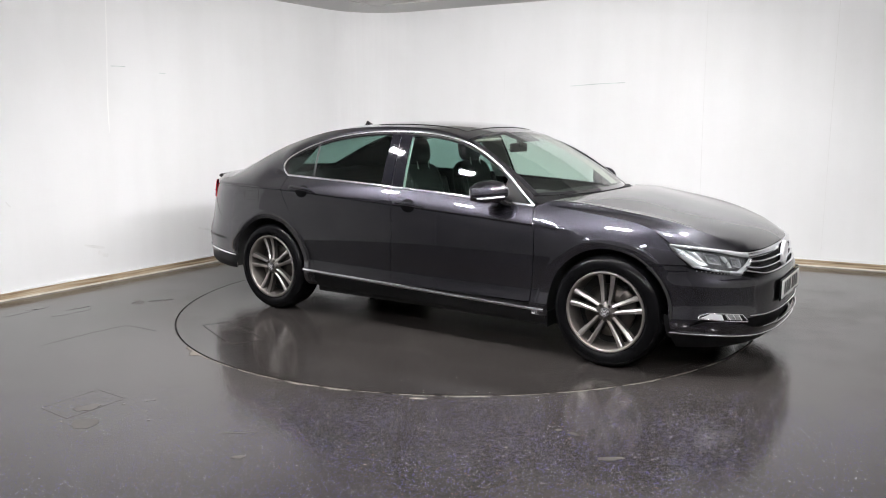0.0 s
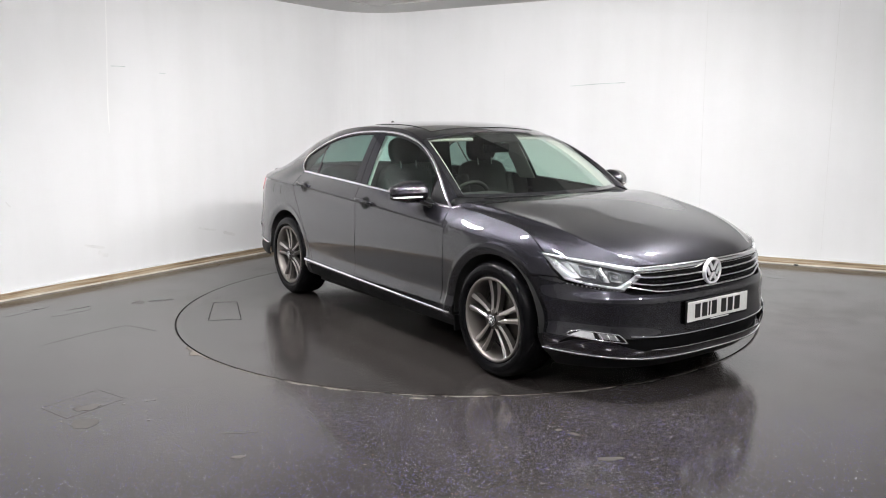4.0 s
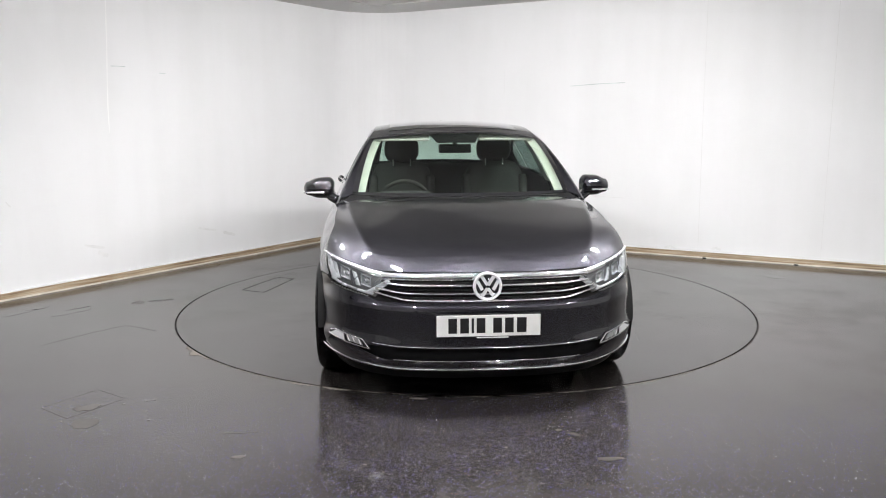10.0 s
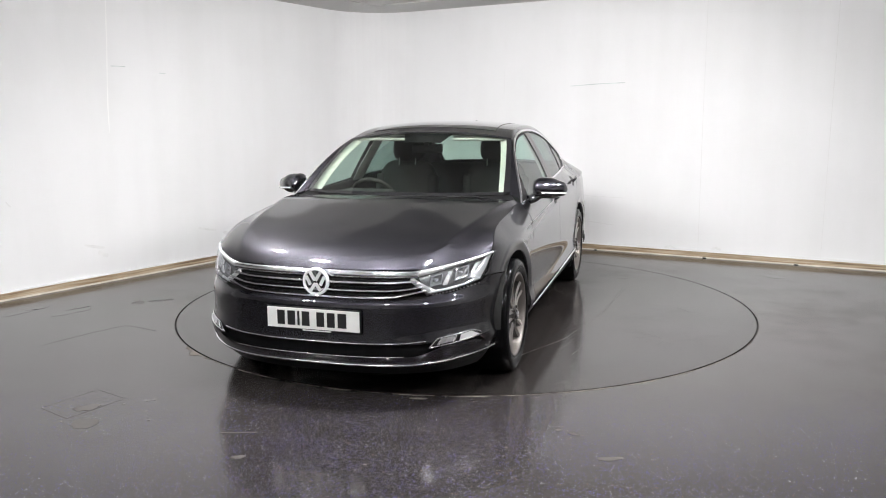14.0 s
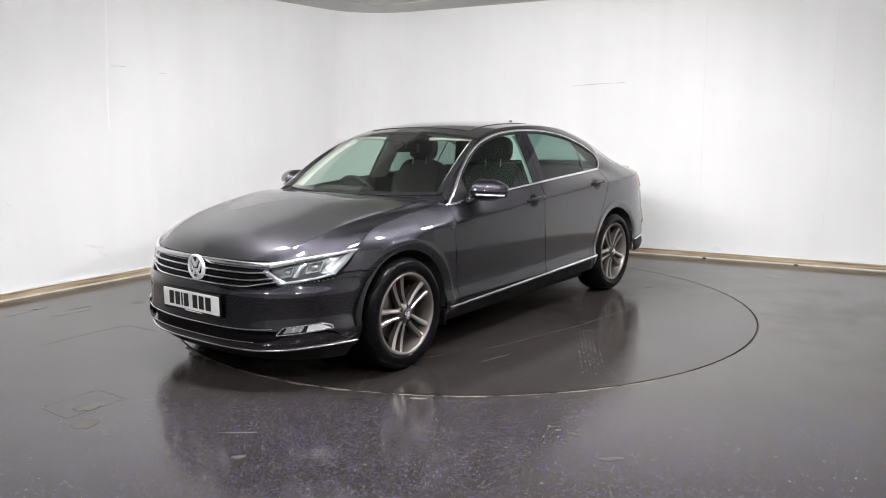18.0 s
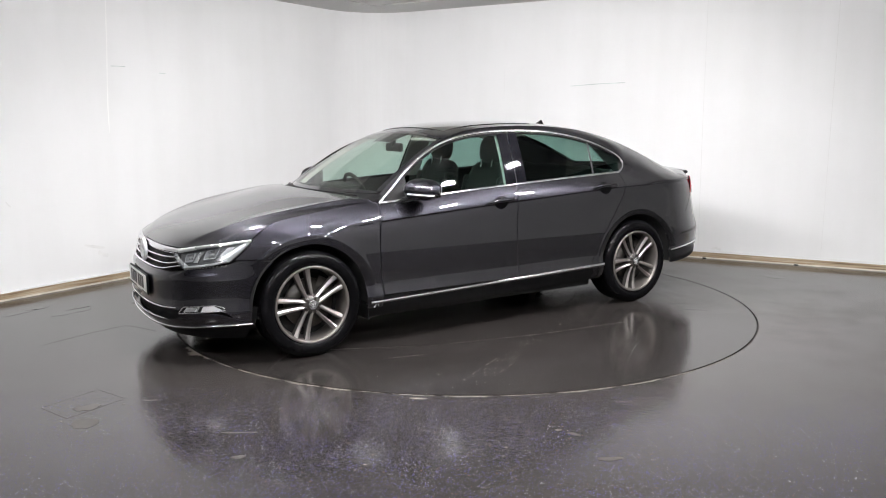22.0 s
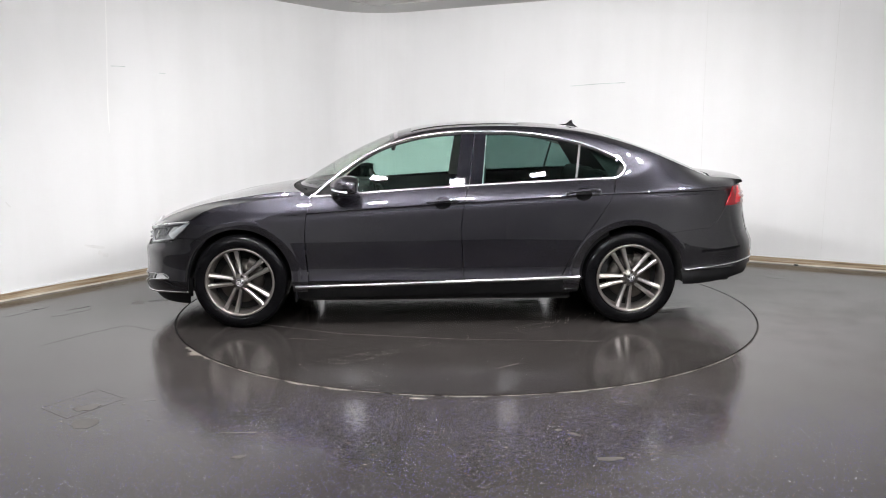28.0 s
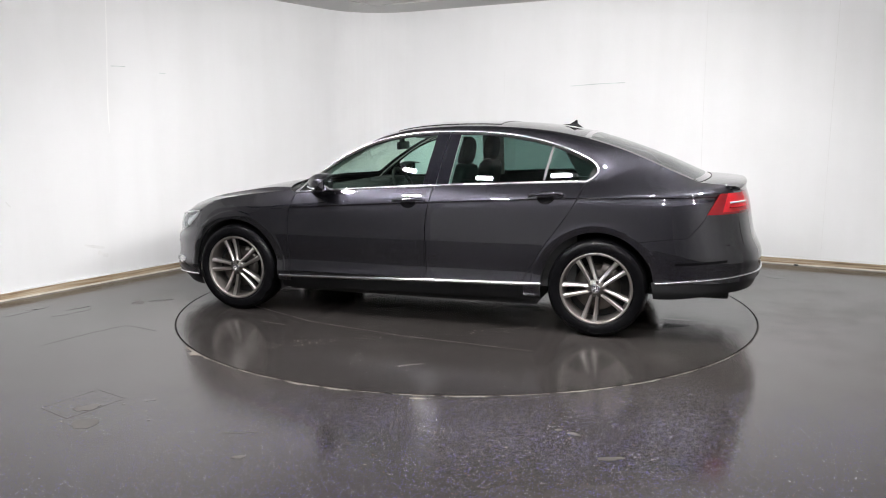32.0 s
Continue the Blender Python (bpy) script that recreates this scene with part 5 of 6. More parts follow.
def build_side(s):
    handle(s, "front_door", -0.05, -0.055)
    handle(s, "rear_door", -1.045, -0.045)
    door_mirror(s)
    # chrome line low on the rear bumper
    x = np.linspace(-1.78, -2.30, 40)
    side = flank(np.stack([x, 0.396 + 0.046 * (x + 1.78) / -0.53], 1), 0.004, s)
    a = np.linspace(angle_at_x(-2.31, 0.443, True), 0.0, 30)
    rear = wrap(a, 0.443 + 0 * a, True) * np.array([1, s, 1]) + np.array([-0.004, 0, 0])
    hang("rear_trim", tube_mesh("rear_trim", np.vstack([side, rear]), 0.007, CHROME), car, "chrome line round the rear bumper")
    # tail lamp
    k = 10
    w = np.linspace(0, 1, k)[None, :]
    z = 0.848 + (0.982 - 0.848) * w
    x_edge = -2.085 - 0.075 * w
    a0 = angle_at_x(x_edge, z, True)
    a1 = angle_at_y(np.array([[0.36]]) + 0.06 * w, z, True)
    u = np.linspace(0, 1, 30)[:, None]
    g = wrap(a0 + (a1 - a0) * u, z + 0 * u, True)
    nn = np.stack([-0.55 + 0 * g[..., 0], 0.83 + 0 * g[..., 0], 0 * g[..., 0]], -1)
    g = (g + 0.006 * nn) * np.array([1, s, 1])
    tl = shell("tail_light", [g], RED, car, "red tail light", lambda p: (-0.5, s * 0.8, 0), 0.004)
    sh = (g[:7] + 0.0012 * nn[:7] * np.array([1, s, 1]))
    shell("lamp_wedge", [sh], RED_DARK, tl, "dark red front part of the lamp", lambda p: (-0.5, s * 0.8, 0), 0.001)
    shell("lamp_wedge", [(g[:, :2] + 0.0016 * nn[:, :2] * np.array([1, s, 1]))], RED_DARK, tl, "dark red lower edge", lambda p: (-0.5, s * 0.8, 0), 0.001)
    for f in (3.0, 5.6):
        row = g[9:26, int(f)] + np.array([-0.004, 0.002 * s, 0])
        hang("light_bar", tube_mesh("light_bar", row, 0.006, GUIDE if f > 5 else RED), tl, "pale light strip")
    # shade of the groove in the bumper flank, painted as a dark strip; parking sensors
    q = along([(-1.90, 0.526), (-2.22, 0.546)], 20)
    shell("bumper_groove_shade", [np.stack([flank(q + np.array([0, dz]), 0.0045, s) for dz in (-0.008, 0.008)], 1)], SHADOW_PAINT, car, "painted shade of a groove in the rear bumper", OUT_SIDE[s])
    for fn, y, z in ((rear_x, 0.62, 0.50), (rear_x, 0.25, 0.50), (front_x, 0.70, 0.50), (front_x, 0.36, 0.515)):
        a = np.linspace(0, 2 * np.pi, 17)
        rows = np.stack([face(np.stack([s * (y + r * np.cos(a)), z + r * np.sin(a)], -1), 0.005, fn) for r in (0.001, 0.0105)], 1)
        shell("parking_sensor", [rows], PAINT, car, "small round parking sensor", lambda p, fn=fn: (1 if fn is front_x else -1, 0, 0))
    # shut line of the rear bumper
    side_tube("bumper_joint", [(-1.640, 0.662), (-1.739, 0.673), (-1.914, 0.692), (-1.966, 0.698), (-2.009, 0.738), (-2.049, 0.787), (-2.088, 0.845)], 0.0014, SHADOW_PAINT, car, s, 0.001, 60)
    # reflector strip and wheel-arch lining
    for ax in (AXLE, -AXLE):
        lin = lathe([(0.385, 0.0), (0.385, -0.26), (0.15, -0.27)], 64)[0:34] + np.array([ax, 0.895 if ax > 0 else 0.89, HUB_Z + 0.005])
        lin[..., 1] -= 0.012
        lin[..., 1] *= s
        shell("arch_liner", [lin], DARK, car, "black wheel-arch lining", None, 0.003)
    # flap over the front wheel: mud flap
    bm = box(bmesh.new(), (0.012, 0.16, 0.10), (1.008, s * 0.80, 0.235), 0.004)
    part("mud_flap", bm, BLACK, car)


both(build_side)
# fuel flap on the right flank
loop = [(-1.66, 0.855), (-1.66, 0.925), (-1.50, 0.925), (-1.50, 0.855), (-1.66, 0.855)]
side_tube("fuel_flap_joint", loop, 0.0018, SEAM, car, -1, 0.001, 60, 1.0, "", False)

# black shroud of the inner mirror behind the glass
wg = windscreen_grid(61, 61, -0.012)[-13:-1, 21:40].copy()
wg[..., 1] *= np.linspace(0.70, 1.0, wg.shape[0])[:, None]
shell("mirror_shroud", [wg], BLACK, car, "black shroud over the inner mirror", lambda p: (1, 0, 1), 0.003)

# roof aerial
P = [(-1.00, 0.0, 1.428), (-1.06, 0.0, 1.432), (-1.085, 0.0, 1.450), (-1.105, 0.0, 1.463), (-1.112, 0.0, 1.460), (-1.115, 0.0, 1.436), (-1.16, 0.0, 1.402)]
vs = [(x, sy * (0.020 if z < 1.445 else 0.005), z) for sy in (-1, 1) for x, y, z in P]
nP = len(P)
fs = [tuple(range(nP))[::-1], tuple(range(nP, 2 * nP))] + [(i, (i + 1) % nP, nP + (i + 1) % nP, nP + i) for i in range(nP)]
hang("aerial", mesh_of("aerial", vs, fs, GLOSS_BLACK), car, "black shark-fin aerial")
# underside
bm = box(bmesh.new(), (1.95, 1.60, 0.14), (0, 0, 0.245), 0.02)
box(bm, (0.85, 1.05, 0.10), (1.60, 0, 0.245), 0.02)
box(bm, (0.90, 1.05, 0.12), (-1.80, 0, 0.300), 0.02)
part("underbody", bm, DARK, car, "black underside")
for ax in (AXLE, -AXLE):
    bm = bmesh.new()
    bmesh.ops.create_cone(bm, cap_ends=True, segments=16, radius1=0.035, radius2=0.035, depth=1.35, matrix=Matrix.Translation((ax, 0, 0.30)) @ pose(0, 0, 0, 90))
    part("axle", bm, DARK, car)


# ---------------------------------------------------------------- inside the car
def cushion(size, at, bevel, turn=None):
    bm = box(bmesh.new(), size, at, bevel, turn)
    return bm


def pillow(size, at, turn=None, power=3.2):
    """A puffed cushion: a rounded block between a box and an ellipsoid."""
    bm = bmesh.new()
    bmesh.ops.create_uvsphere(bm, u_segments=28, v_segments=18, radius=1.0)
    for v in bm.verts:
        k = sum(abs(c) ** power for c in v.co) ** (1 / power)
        v.co = Vector((v.co.x * size[0] / 2, v.co.y * size[1] / 2, v.co.z * size[2] / 2)) / k
    bm.transform(Matrix.Translation(at) @ (turn or Matrix()))
    return bm


def front_seat(y):
    e = new("front_seat")
    e.parent = car
    e["label"] = "black leather front seat"
    part("seat", cushion((0.50, 0.50, 0.16), (0.10, y, 0.50), 0.05), FABRIC, e, "", True)
    for sy in (-1, 1):
        part("bolster", cushion((0.44, 0.07, 0.20), (0.10, y + sy * 0.245, 0.53), 0.03), FABRIC, e, "", True)
        part("bolster", cushion((0.12, 0.07, 0.48), (-0.235, y + sy * 0.225, 0.80), 0.03, pose(0, 0, 0, 0, -14)), FABRIC, e, "", True)
    part("backrest", pillow((0.14, 0.48, 0.66), (-0.26, y, 0.82), pose(0, 0, 0, 0, -14), 4.5), FABRIC, e, "", True)
    hr = part("headrest", pillow((0.11, 0.275, 0.215), (-0.335, y, 1.235), pose(0, 0, 0, 0, -8), 2.8), FABRIC, e, "", True)
    for sy in (-0.06, 0.06):
        p = [(-0.290, y + sy * 1.15, 1.07), (-0.310, y + sy * 1.15, 1.17)]
        hang("headrest_post", tube_mesh("headrest_post", along(p, 3) + np.array([0.02, 0, 0]), 0.0075, CHROME), e, "chrome headrest post")


def build_inside():
    for y in (0.37, -0.37):
        front_seat(y)
    e = new("rear_seat")
    e.parent = car
    e["label"] = "black leather rear bench"
    part("seat", cushion((0.50, 1.25, 0.16), (-0.80, 0, 0.52), 0.05), FABRIC, e, "", True)
    part("backrest", cushion((0.14, 1.25, 0.58), (-1.14, 0, 0.80), 0.05, pose(0, 0, 0, 0, -20)), FABRIC, e, "", True)
    for y in (0.40, 0, -0.40):
        part("headrest", pillow((0.11, 0.26, 0.14), (-1.235, y, 1.02), None, 2.8), FABRIC, e, "", True)
    # dashboard
    bm = bmesh.new()
    box(bm, (0.42, 1.36, 0.16), (0.74, 0, 0.865), 0.05)
    box(bm, (0.30, 1.34, 0.26), (0.72, 0, 0.70), 0.04)
    part("dashboard", bm, DASH, car, "black dashboard", True)
    bm = bmesh.new()
    box(bm, (0.20, 0.36, 0.06), (0.62, -0.37, 0.950), 0.025)
    part("instrument_hood", bm, DASH, car, "", True)
    part("centre_console", cushion((0.95, 0.24, 0.24), (0.15, 0, 0.52), 0.03), DASH, car, "", True)
    sw = new("steering_wheel")
    sw.parent = car
    sw["label"] = "black steering wheel"
    sw.matrix_basis = pose(0.46, -0.37, 0.885, 0, -64, 0)
    a = np.linspace(0, 2 * np.pi, 49)
    bm = bmesh.new()
    shell("wheel_rim", [np.stack([np.stack([(0.178 + 0.015 * math.cos(b)) * np.cos(a), (0.178 + 0.015 * math.cos(b)) * np.sin(a), 0.015 * math.sin(b) + 0 * a], -1) for b in np.linspace(0, 2 * np.pi, 11)], 1)], FABRIC, sw)
    part("wheel_boss", box(bmesh.new(), (0.12, 0.15, 0.04), (-0.01, 0, 0), 0.02), DASH, sw)
    for sy in (-1, 1):
        part("wheel_spoke", box(bmesh.new(), (0.035, 0.12, 0.018), (0, sy * 0.12, 0), 0.006), DASH, sw)
    part("wheel_spoke", box(bmesh.new(), (0.12, 0.035, 0.018), (-0.12, 0, 0), 0.006), DASH, sw)
    # inner mirror and its shroud
    im = part("inner_mirror", box(bmesh.new(), (0.03, 0.235, 0.065), (0.325, 0.0, 1.262), 0.014), BLACK, car, "black interior mirror", True)
    part("mirror_stem", box(bmesh.new(), (0.04, 0.035, 0.09), (0.335, 0.0, 1.31), 0.01), BLACK, im)
    # headlining, pillars and door trims
    rg = roof_grid(24, 25) * np.array([1, 0.97, 1]) - np.array([0, 0, 0.028])
    shell("headlining", [rg], BEIGE, car, "pale headlining", lambda p: (0, 0, -1), 0.004)
    for y in (0.37, -0.37):
        part("sun_visor", cushion((0.15, 0.38, 0.022), (0.215, y, 1.345), 0.009, pose(0, 0, 0, 0, 16)), BEIGE, car, "pale folded sun visor", True)
    part("parcel_shelf", cushion((0.62, 1.10, 0.03), (-1.60, 0, 1.000), 0.01), FABRIC, car)
    for s in (1, -1):
        # A-pillar trim inside the screen edge
        q = curve(SCREEN_EDGE, 20)
        aa = q * np.array([1, s, 1])
        g = ruled(aa + np.array([-0.010, -s * 0.012, -0.012]), aa + np.array([-0.030, -s * 0.080, -0.016]), 4)
        shell("pillar_trim", [g], BEIGE, car, "pale windscreen pillar trim", lambda p: (-0.5, -s, 0), 0.004)
        g = ruled(flank(along([(-0.14, 1.0), (-0.19, 1.36)], 10), -0.03, s), flank(along([(-0.34, 1.0), (-0.38, 1.36)], 10), -0.03, s), 4)
        shell("pillar_trim", [g], BEIGE, car, "pale centre pillar trim", OUT_SIDE[-s], 0.004)
        x = np.linspace(-1.05, -1.62, 14)
        zt = np.interp(x, [-1.62, -1.25, -1.05], [1.19, 1.30, 1.345])
        low = flank(np.stack([np.linspace(-1.34, -1.9, 14), 0.985 + 0 * x], 1), -0.05, s)
        up = np.stack([x, s * 0.55 + 0 * x, zt], 1)
        shell("pillar_trim", [ruled(up, low, 8)], FABRIC, car, "dark rear pillar trim", OUT_SIDE[-s], 0.004)
        # rail trim above the windows
        x = np.linspace(0.2, -1.15, 30)
        lo = flank(np.stack([x, chrome_top_z(x) - 0.012], 1), -0.022, s)
        up = np.stack([x, s * (0.55 + 0 * x), roof_z(x) - 0.055], 1)
        shell("rail_trim", [ruled(lo, up, 4)], BEIGE, car, "pale roof rail trim", OUT_SIDE[-s], 0.003)
        for nm, x0, x1 in (("front_door", 0.84, -0.20), ("rear_door", -0.26, -1.25)):
            u, w = np.linspace(x0, x1, 24)[:, None], np.linspace(0, 1, 10)[None, :]
            z = 0.32 + (belt_z(u) - 0.012 - 0.32) * w
            off = -(0.10 - 0.068 * w ** 4)
            P = flank(np.stack(np.broadcast_arrays(u, z), -1), 0.0, 1)
            P[..., 1] += np.broadcast_to(off, P[..., 1].shape)
            P[..., 1] *= s
            tr = shell("door_trim", [P], DASH, DOORS[nm, s], "black door trim", OUT_SIDE[-s], 0.004)
            P2 = np.stack(np.broadcast_arrays(u[:, 0], s * 0.79, 0.78 + 0 * u[:, 0]), 1)
            hang("armrest", tube_mesh("armrest", P2[3:-3], 0.035, FABRIC, 1.2), DOORS[nm, s])


build_inside()
# ---------------------------------------------------------------- marks on floor, turntable and walls
rnd = random.Random(7)
STAIN_PALE = surface("dried_pale_stain", (0.072, 0.066, 0.060), 0.36, vary=0.35, scale=14)
STAIN_DARK = surface("dark_wet_stain", (0.016, 0.014, 0.013), 0.10, vary=0.3, scale=10)
LIP = surface("worn_resin_edge", (0.165, 0.148, 0.128), 0.55, vary=0.45, scale=18, fine=160)
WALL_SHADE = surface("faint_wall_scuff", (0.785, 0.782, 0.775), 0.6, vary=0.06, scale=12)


def flat_line(name, pts, half, mat, parent, z=0.0012, rough=0.3, n=24, label=""):
    """A thin worn line on the ground, a little uneven in width."""
    q = along(pts, n)
    d = np.gradient(q, axis=0)
    d /= np.linalg.norm(d, axis=1)[:, None]
    nn = np.stack([-d[:, 1], d[:, 0]], 1)
    w = half * np.array([1 + rough * rnd.uniform(-1, 1) for _ in range(n)])
    w[0] *= 0.3
    w[-1] *= 0.3
    a, b = q + nn * w[:, None], q - nn * w[:, None]
    vs = [(*p, z) for p in a] + [(*p, z) for p in b]
    fs = [(i, n + i, n + i + 1, i + 1) for i in range(n - 1)]
    return hang(name, mesh_of(name, vs, fs, mat), parent, label)


def flat_blob(name, x, y, rx, ry, turn, mat, parent, z=0.0010, label="", n=36, wild=0.35):
    r = [1.0] * n
    for k in (2, 3, 5, 7):
        ph, am = rnd.uniform(0, 6.28), wild * rnd.uniform(0.3, 1) / k
        r = [v + am * math.sin(k * 2 * math.pi * i / n + ph) for i, v in enumerate(r)]
    c, s = math.cos(radians(turn)), math.sin(radians(turn))
    vs = []
    for i in range(n):
        a = 2 * math.pi * i / n
        u, v = rx * r[i] * math.cos(a), ry * r[i] * math.sin(a)
        vs.append((x + u * c - v * s, y + u * s + v * c, z))
    return hang(name, mesh_of(name, vs, [tuple(range(n))], mat), parent, label)


def outline(name, corners, half, mat, parent, z=0.0012, label="", lap=0.0):
    c = list(corners) + [corners[0]]
    for a, b in zip(c, c[1:]):
        flat_line(name, [a, b], half, mat, parent, z, 0.5, 20, label)


ground = scene.objects["floor"]
# access hatch in the floor, joints and scrapes
outline("hatch_joint", [(-2.193, -2.445), (-2.028, -2.157), (-1.815, -2.301), (-1.985, -2.590)], 0.0020, STAIN_DARK, ground, 0.001, "dark joint of a floor hatch")
flat_line("scrape", [(-3.143, -0.329), (-3.010, -0.154)], 0.005, STAIN_DARK, ground, label="dark scrape")
flat_line("scrape", [(-3.135, -0.411), (-3.063, -0.466)], 0.005, STAIN_DARK, ground, label="dark scrape")
flat_line("floor_seam", [(-2.817, -1.311), (-2.627, -0.980), (-2.464, -0.762)], 0.003, STAIN_DARK, ground, 0.0008)
flat_line("floor_seam", [(-2.464, -0.762), (-2.176, -0.920)], 0.003, STAIN_DARK, ground, 0.0008)
for x, y, rx, ry, turn, mat in ((-3.462, -0.404, 0.13, 0.035, 60, STAIN_DARK), (-3.393, -0.245, 0.09, 0.03, 50, STAIN_DARK), (-3.060, -0.364, 0.14, 0.05, 55, STAIN_DARK),
                                (-2.672, -0.041, 0.05, 0.06, 55, STAIN_PALE), (-2.514, 0.040, 0.09, 0.022, 20, STAIN_PALE),
                                (-1.953, -2.438, 0.062, 0.045, 30, STAIN_PALE), (-1.865, -2.652, 0.060, 0.075, 10, STAIN_PALE), (-1.664, -2.328, 0.03, 0.008, 20, STAIN_PALE),
                                
                                (0.636, -3.031, 0.055, 0.022, 8, STAIN_PALE), (0.516, -2.756, 0.030, 0.016, -20, STAIN_PALE), (0.451, -2.707, 0.016, 0.014, 0, STAIN_PALE),
                                (-1.065, -2.759, 0.085, 0.006, 4, STAIN_PALE), (-0.241, -2.283, 0.050, 0.012, -3, LIP), (-0.574, -2.296, 0.04, 0.015, 10, STAIN_DARK),
                                (2.910, 1.037, 0.10, 0.06, -30, STAIN_DARK), (-0.995, -3.035, 0.03, 0.02, 0, STAIN_PALE)):
    flat_blob("floor_stain", x, y, rx, ry, turn, mat, ground)
for x, y in ((-1.785, -2.386), (-1.991, -2.632), (-1.625, -2.487), (0.192, -2.916), (-0.425, -3.106), (-1.564, -2.605)):
    flat_blob("floor_chip", x, y, 0.007, 0.007, 0, LIP, ground, 0.0014, "", 10)
# worn pale lip of the floor round the turntable, towards the camera
for a0, a1, wide in ((-144, -141, 0.030), (-141, -137.5, 0.050), (-137, -134.5, 0.018), (-134, -128, 0.007), (-127, -118, 0.009), (-117, -111, 0.022), (-110.5, -106, 0.020), (-105.5, -101, 0.007), (-100, -94, 0.013), (-93, -86, 0.016),
                     (-85, -78, 0.007), (-77, -68, 0.013), (-67, -60, 0.016), (-59, -52, 0.009), (-51, -40, 0.008), (-39, -30, 0.005), (-28, -12, 0.004)):
    n = 26
    a = np.radians(np.linspace(a0, a1, n))
    w = wide * np.array([max(0.15, math.sin(math.pi * (i + 0.5) / n) ** 0.5 * (1 + 0.55 * rnd.uniform(-1, 1))) for i in range(n)])
    r0 = DISC_R + 0.0135
    inner = np.stack([r0 * np.cos(a), r0 * np.sin(a), 0 * a + 0.0013], 1)
    outer = np.stack([(r0 + w) * np.cos(a), (r0 + w) * np.sin(a), 0 * a + 0.0011], 1)
    vs, fs = sheets([np.stack([inner, outer], 1)], UP)
    hang("worn_edge", mesh_of("worn_edge", vs, fs, LIP), ground, "pale worn floor edge")

# on the turntable: hatch, scratches, tyre prints and wet marks
Z = 0.0017
outline("hatch_joint", [(-0.640, -1.90), (-1.195, -1.665), (-1.11, -1.50), (-0.520, -1.69)], 0.0035, SEAM, turntable, Z, "dark joint of a hatch in the turntable")
flat_line("scratch", [(-0.114, 1.769), (-0.254, 1.672)], 0.002, STAIN_PALE, turntable, Z)
flat_line("scratch", [(1.6, 0.62), (0.9, 0.95), (0.1, 1.12), (-0.9, 1.22)], 0.0016, STAIN_PALE, turntable, Z, 0.9, 60)
flat_line("scratch", [(1.25, 1.05), (1.02, 1.10)], 0.002, STAIN_PALE, turntable, Z)
flat_line("scratch", [(-1.35, 0.95), (-1.48, 1.02)], 0.004, STAIN_DARK, turntable, Z)
flat_line("scratch", [(-1.3, 1.15), (-1.42, 1.28)], 0.004, STAIN_DARK, turntable, Z)
for x, y, rx, ry, turn in ((-0.51, 0.02, 0.10, 0.05, 10), (-0.62, 0.09, 0.07, 0.03, 0), (-1.67, 0.10, 0.10, 0.025, 0), (-1.60, 0.30, 0.16, 0.05, 20), (-1.50, 0.42, 0.10, 0.03, 10), (1.72, 0.25, 0.14, 0.05, 30), (1.55, 0.05, 0.10, 0.04, 0), (0.5, 0.3, 0.12, 0.05, 40)):
    flat_blob("wet_mark", x, y, rx, ry, turn, STAIN_DARK, turntable, Z)


PRINT = surface("dried_tread_dust", (0.075, 0.068, 0.06), 0.40, vary=0.4, scale=14)


def tyre_print(start, end):
    """Rows of dried tread marks where a tyre rolled across, from start to end."""
    vs, fs = [], []
    a, b = Vector(start), Vector(end)
    d = (b - a).normalized()
    nn = Vector((-d.y, d.x))
    for row in range(6):
        t = 0.0
        while t < (b - a).length:
            fade = 0.5 + 0.5 * math.sin(t * 5.3) * math.sin(t * 2.1 + 1)
            if rnd.random() < 0.06 + 0.30 * fade:
                w, l, sk = 0.004 * rnd.uniform(0.4, 1.2), 0.010 * rnd.uniform(0.4, 1.3), 0.004
                c = a + d * t + nn * ((row - 3) * 0.026)
                o = len(vs)
                for u, v in ((0, -w), (l, -w + sk), (l, w + sk), (0, w)):
                    q = c + d * u + nn * v
                    vs.append((q.x, q.y, Z))
                fs.append((o, o + 1, o + 2, o + 3))
            t += 0.024
    ob = hang("tyre_print", mesh_of("tyre_print", vs, fs, PRINT), turntable, "dried tyre tread print")
    ob["kind"] = "stuff"


tyre_print((1.10, 1.72), (-1.20, 0.36))

# on the walls: filled joints, pencil dashes, scuffs
wall = scene.objects["wall_north"]


def wall_mark(name, side, points, half, mat, proud=0.0022, label=""):
    """A thin strip on a wall; points are (metres from the corner, height)."""
    d, nrm = (LEFT_DIR, Vector((0.8440, -0.5363, 0))) if side == "L" else (RIGHT_DIR, Vector((-0.4590, -0.8884, 0)))
    q = along(points, 12)
    t = np.gradient(q, axis=0)
    t /= np.linalg.norm(t, axis=1)[:, None]
    nn = np.stack([-t[:, 1], t[:, 0]], 1)
    vs = []
    for sgn in (1, -1):
        for i, p in enumerate(q):
            e = p + nn[i] * half * sgn * (0.4 if i in (0, 11) else 1) * (1 + 0.3 * rnd.uniform(-1, 1))
            v = CORNER + d * float(e[0]) + nrm * proud
            vs.append((v.x, v.y, float(e[1])))
    fs = [(i, 12 + i, 12 + i + 1, i + 1) for i in range(11)]
    return hang(name, mesh_of(name, vs, fs, mat), wall, label)


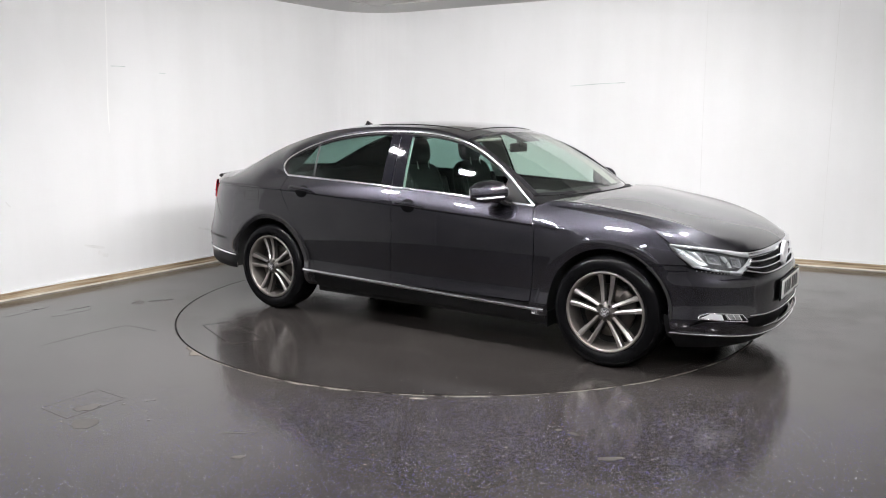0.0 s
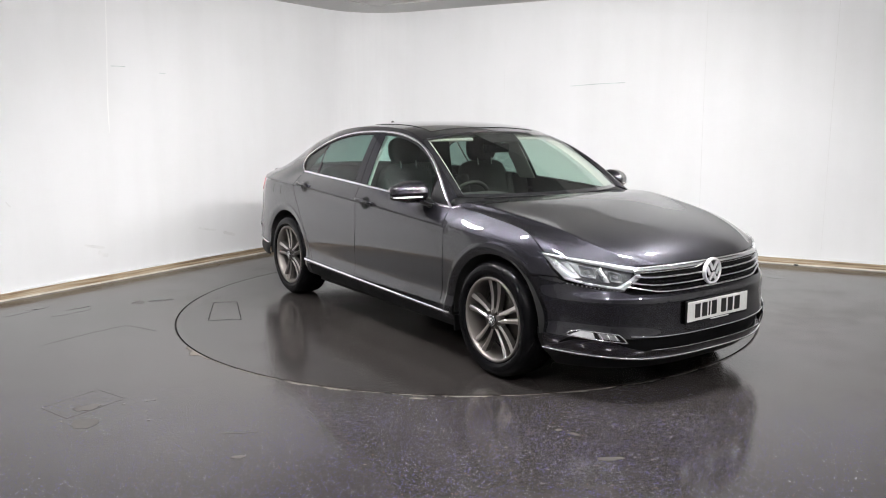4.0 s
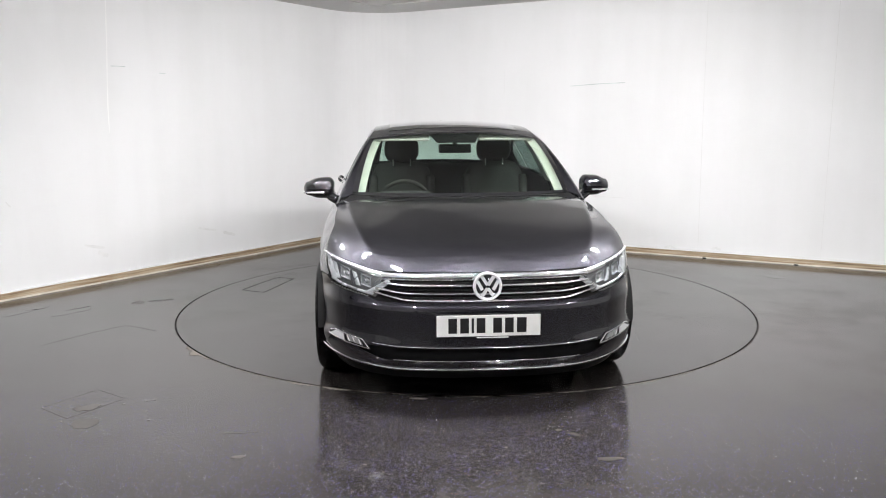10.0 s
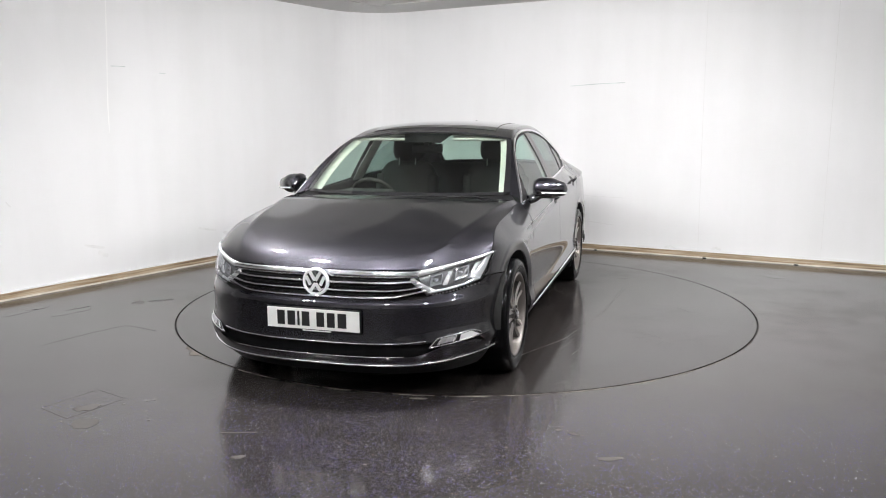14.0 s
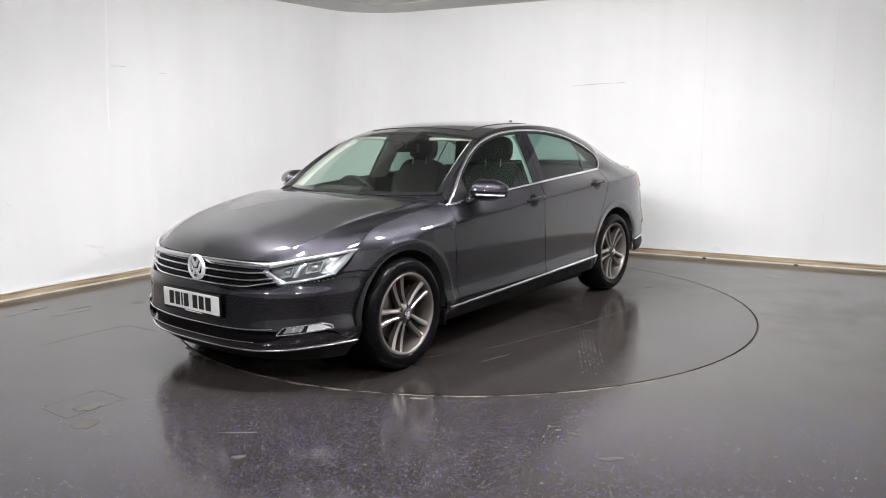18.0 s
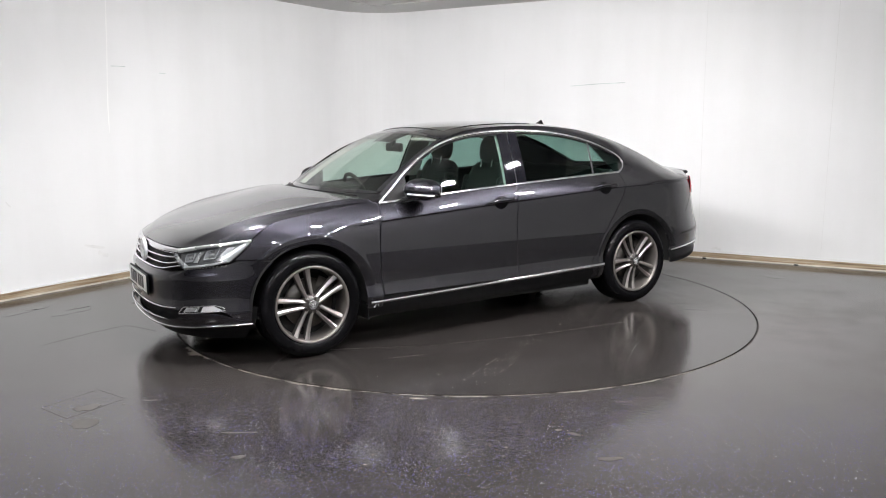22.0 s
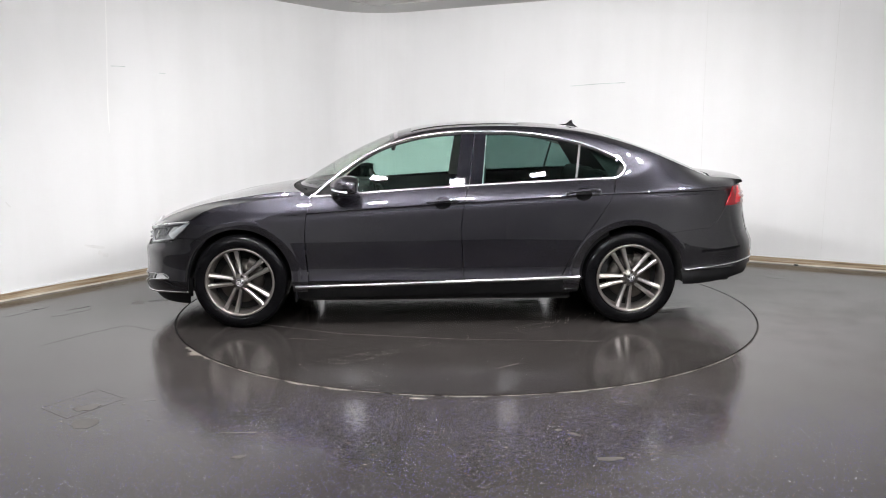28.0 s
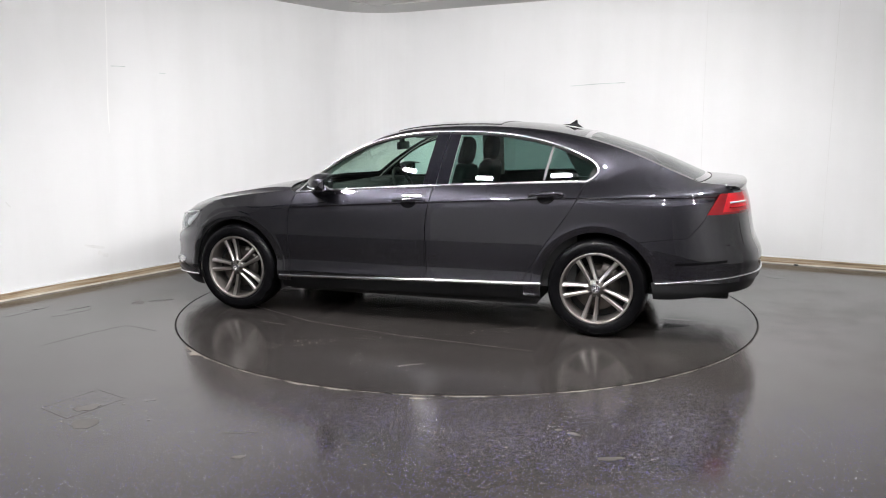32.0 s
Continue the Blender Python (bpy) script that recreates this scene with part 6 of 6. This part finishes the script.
wall_mark("filled_joint", "L", [(3.655, 2.916), (3.677, 2.304), (3.716, 1.634), (3.719, 1.368)], 0.006, FILLER, label="white filled joint")
wall_mark("pencil_dash", "L", [(3.662, 1.971), (3.592, 1.974), (3.508, 1.974)], 0.004, PENCIL, label="short grey green dash")
wall_mark("pencil_dash", "L", [(3.148, 1.932), (3.069, 1.930)], 0.003, PENCIL)
wall_mark("pencil_dash", "R", [(2.765, 1.841), (3.099, 1.858), (3.397, 1.863)], 0.0045, PENCIL, label="long grey green dash")
wall_mark("pencil_dash", "R", [(1.953, 2.038), (1.952, 1.750)], 0.0028, WALL_SHADE)
wall_mark("pencil_dash", "R", [(2.939, 0.614), (3.447, 0.604)], 0.004, WALL_SHADE)
wall_mark("pencil_dash", "R", [(2.935, 0.329), (3.318, 0.295)], 0.004, WALL_SHADE)
wall_mark("wall_joint", "R", [(4.232, 2.792), (4.234, 1.427), (4.245, 0.040)], 0.003, WALL_SHADE)
wall_mark("wall_joint", "R", [(5.451, 2.801), (5.436, 0.023)], 0.003, WALL_SHADE)
wall_mark("wall_joint", "L", [(1.452, 0.493), (1.459, 0.339)], 0.004, WALL_SHADE)
for a, z, l, h in ((3.951, 0.340, 0.10, 0.012), (3.872, 0.261, 0.05, 0.02), (2.670, 0.354, 0.12, 0.01), (2.379, 0.272, 0.08, 0.016), (4.694, 0.790, 0.02, 0.006)):
    wall_mark("scuff", "L", [(a - l, z - 0.02), (a, z), (a + l, z + 0.03)], h, WALL_SHADE)
for a, z, l, h in ((3.944, 0.083, 0.06, 0.010), (4.431, 0.096, 0.05, 0.012), (5.219, 0.066, 0.08, 0.010), (1.280, 0.138, 0.06, 0.008)):
    wall_mark("scuff", "R", [(a - l, z), (a, z + 0.02), (a + l, z)], h, WALL_SHADE)
# dark accent where the skirting is chipped
for a in (0.9, 2.2, 3.1, 4.3, 5.2):
    wall_mark("skirting_chip", "R", [(a, 0.004), (a + 0.04, 0.004)], 0.004, SEAM, 0.0325)
# ---------------------------------------------------------------- what turns
def motions():
    rows_car, rows_disc = [], []
    for t, deg in TURN:
        spin = Matrix.Rotation(radians(deg), 4, "Z")
        rows_car.append((t, spin @ Matrix.Translation(CAR_AT)))
        rows_disc.append((t, spin))
    walk(car, rows_car)
    walk(turntable, rows_disc)


motions()
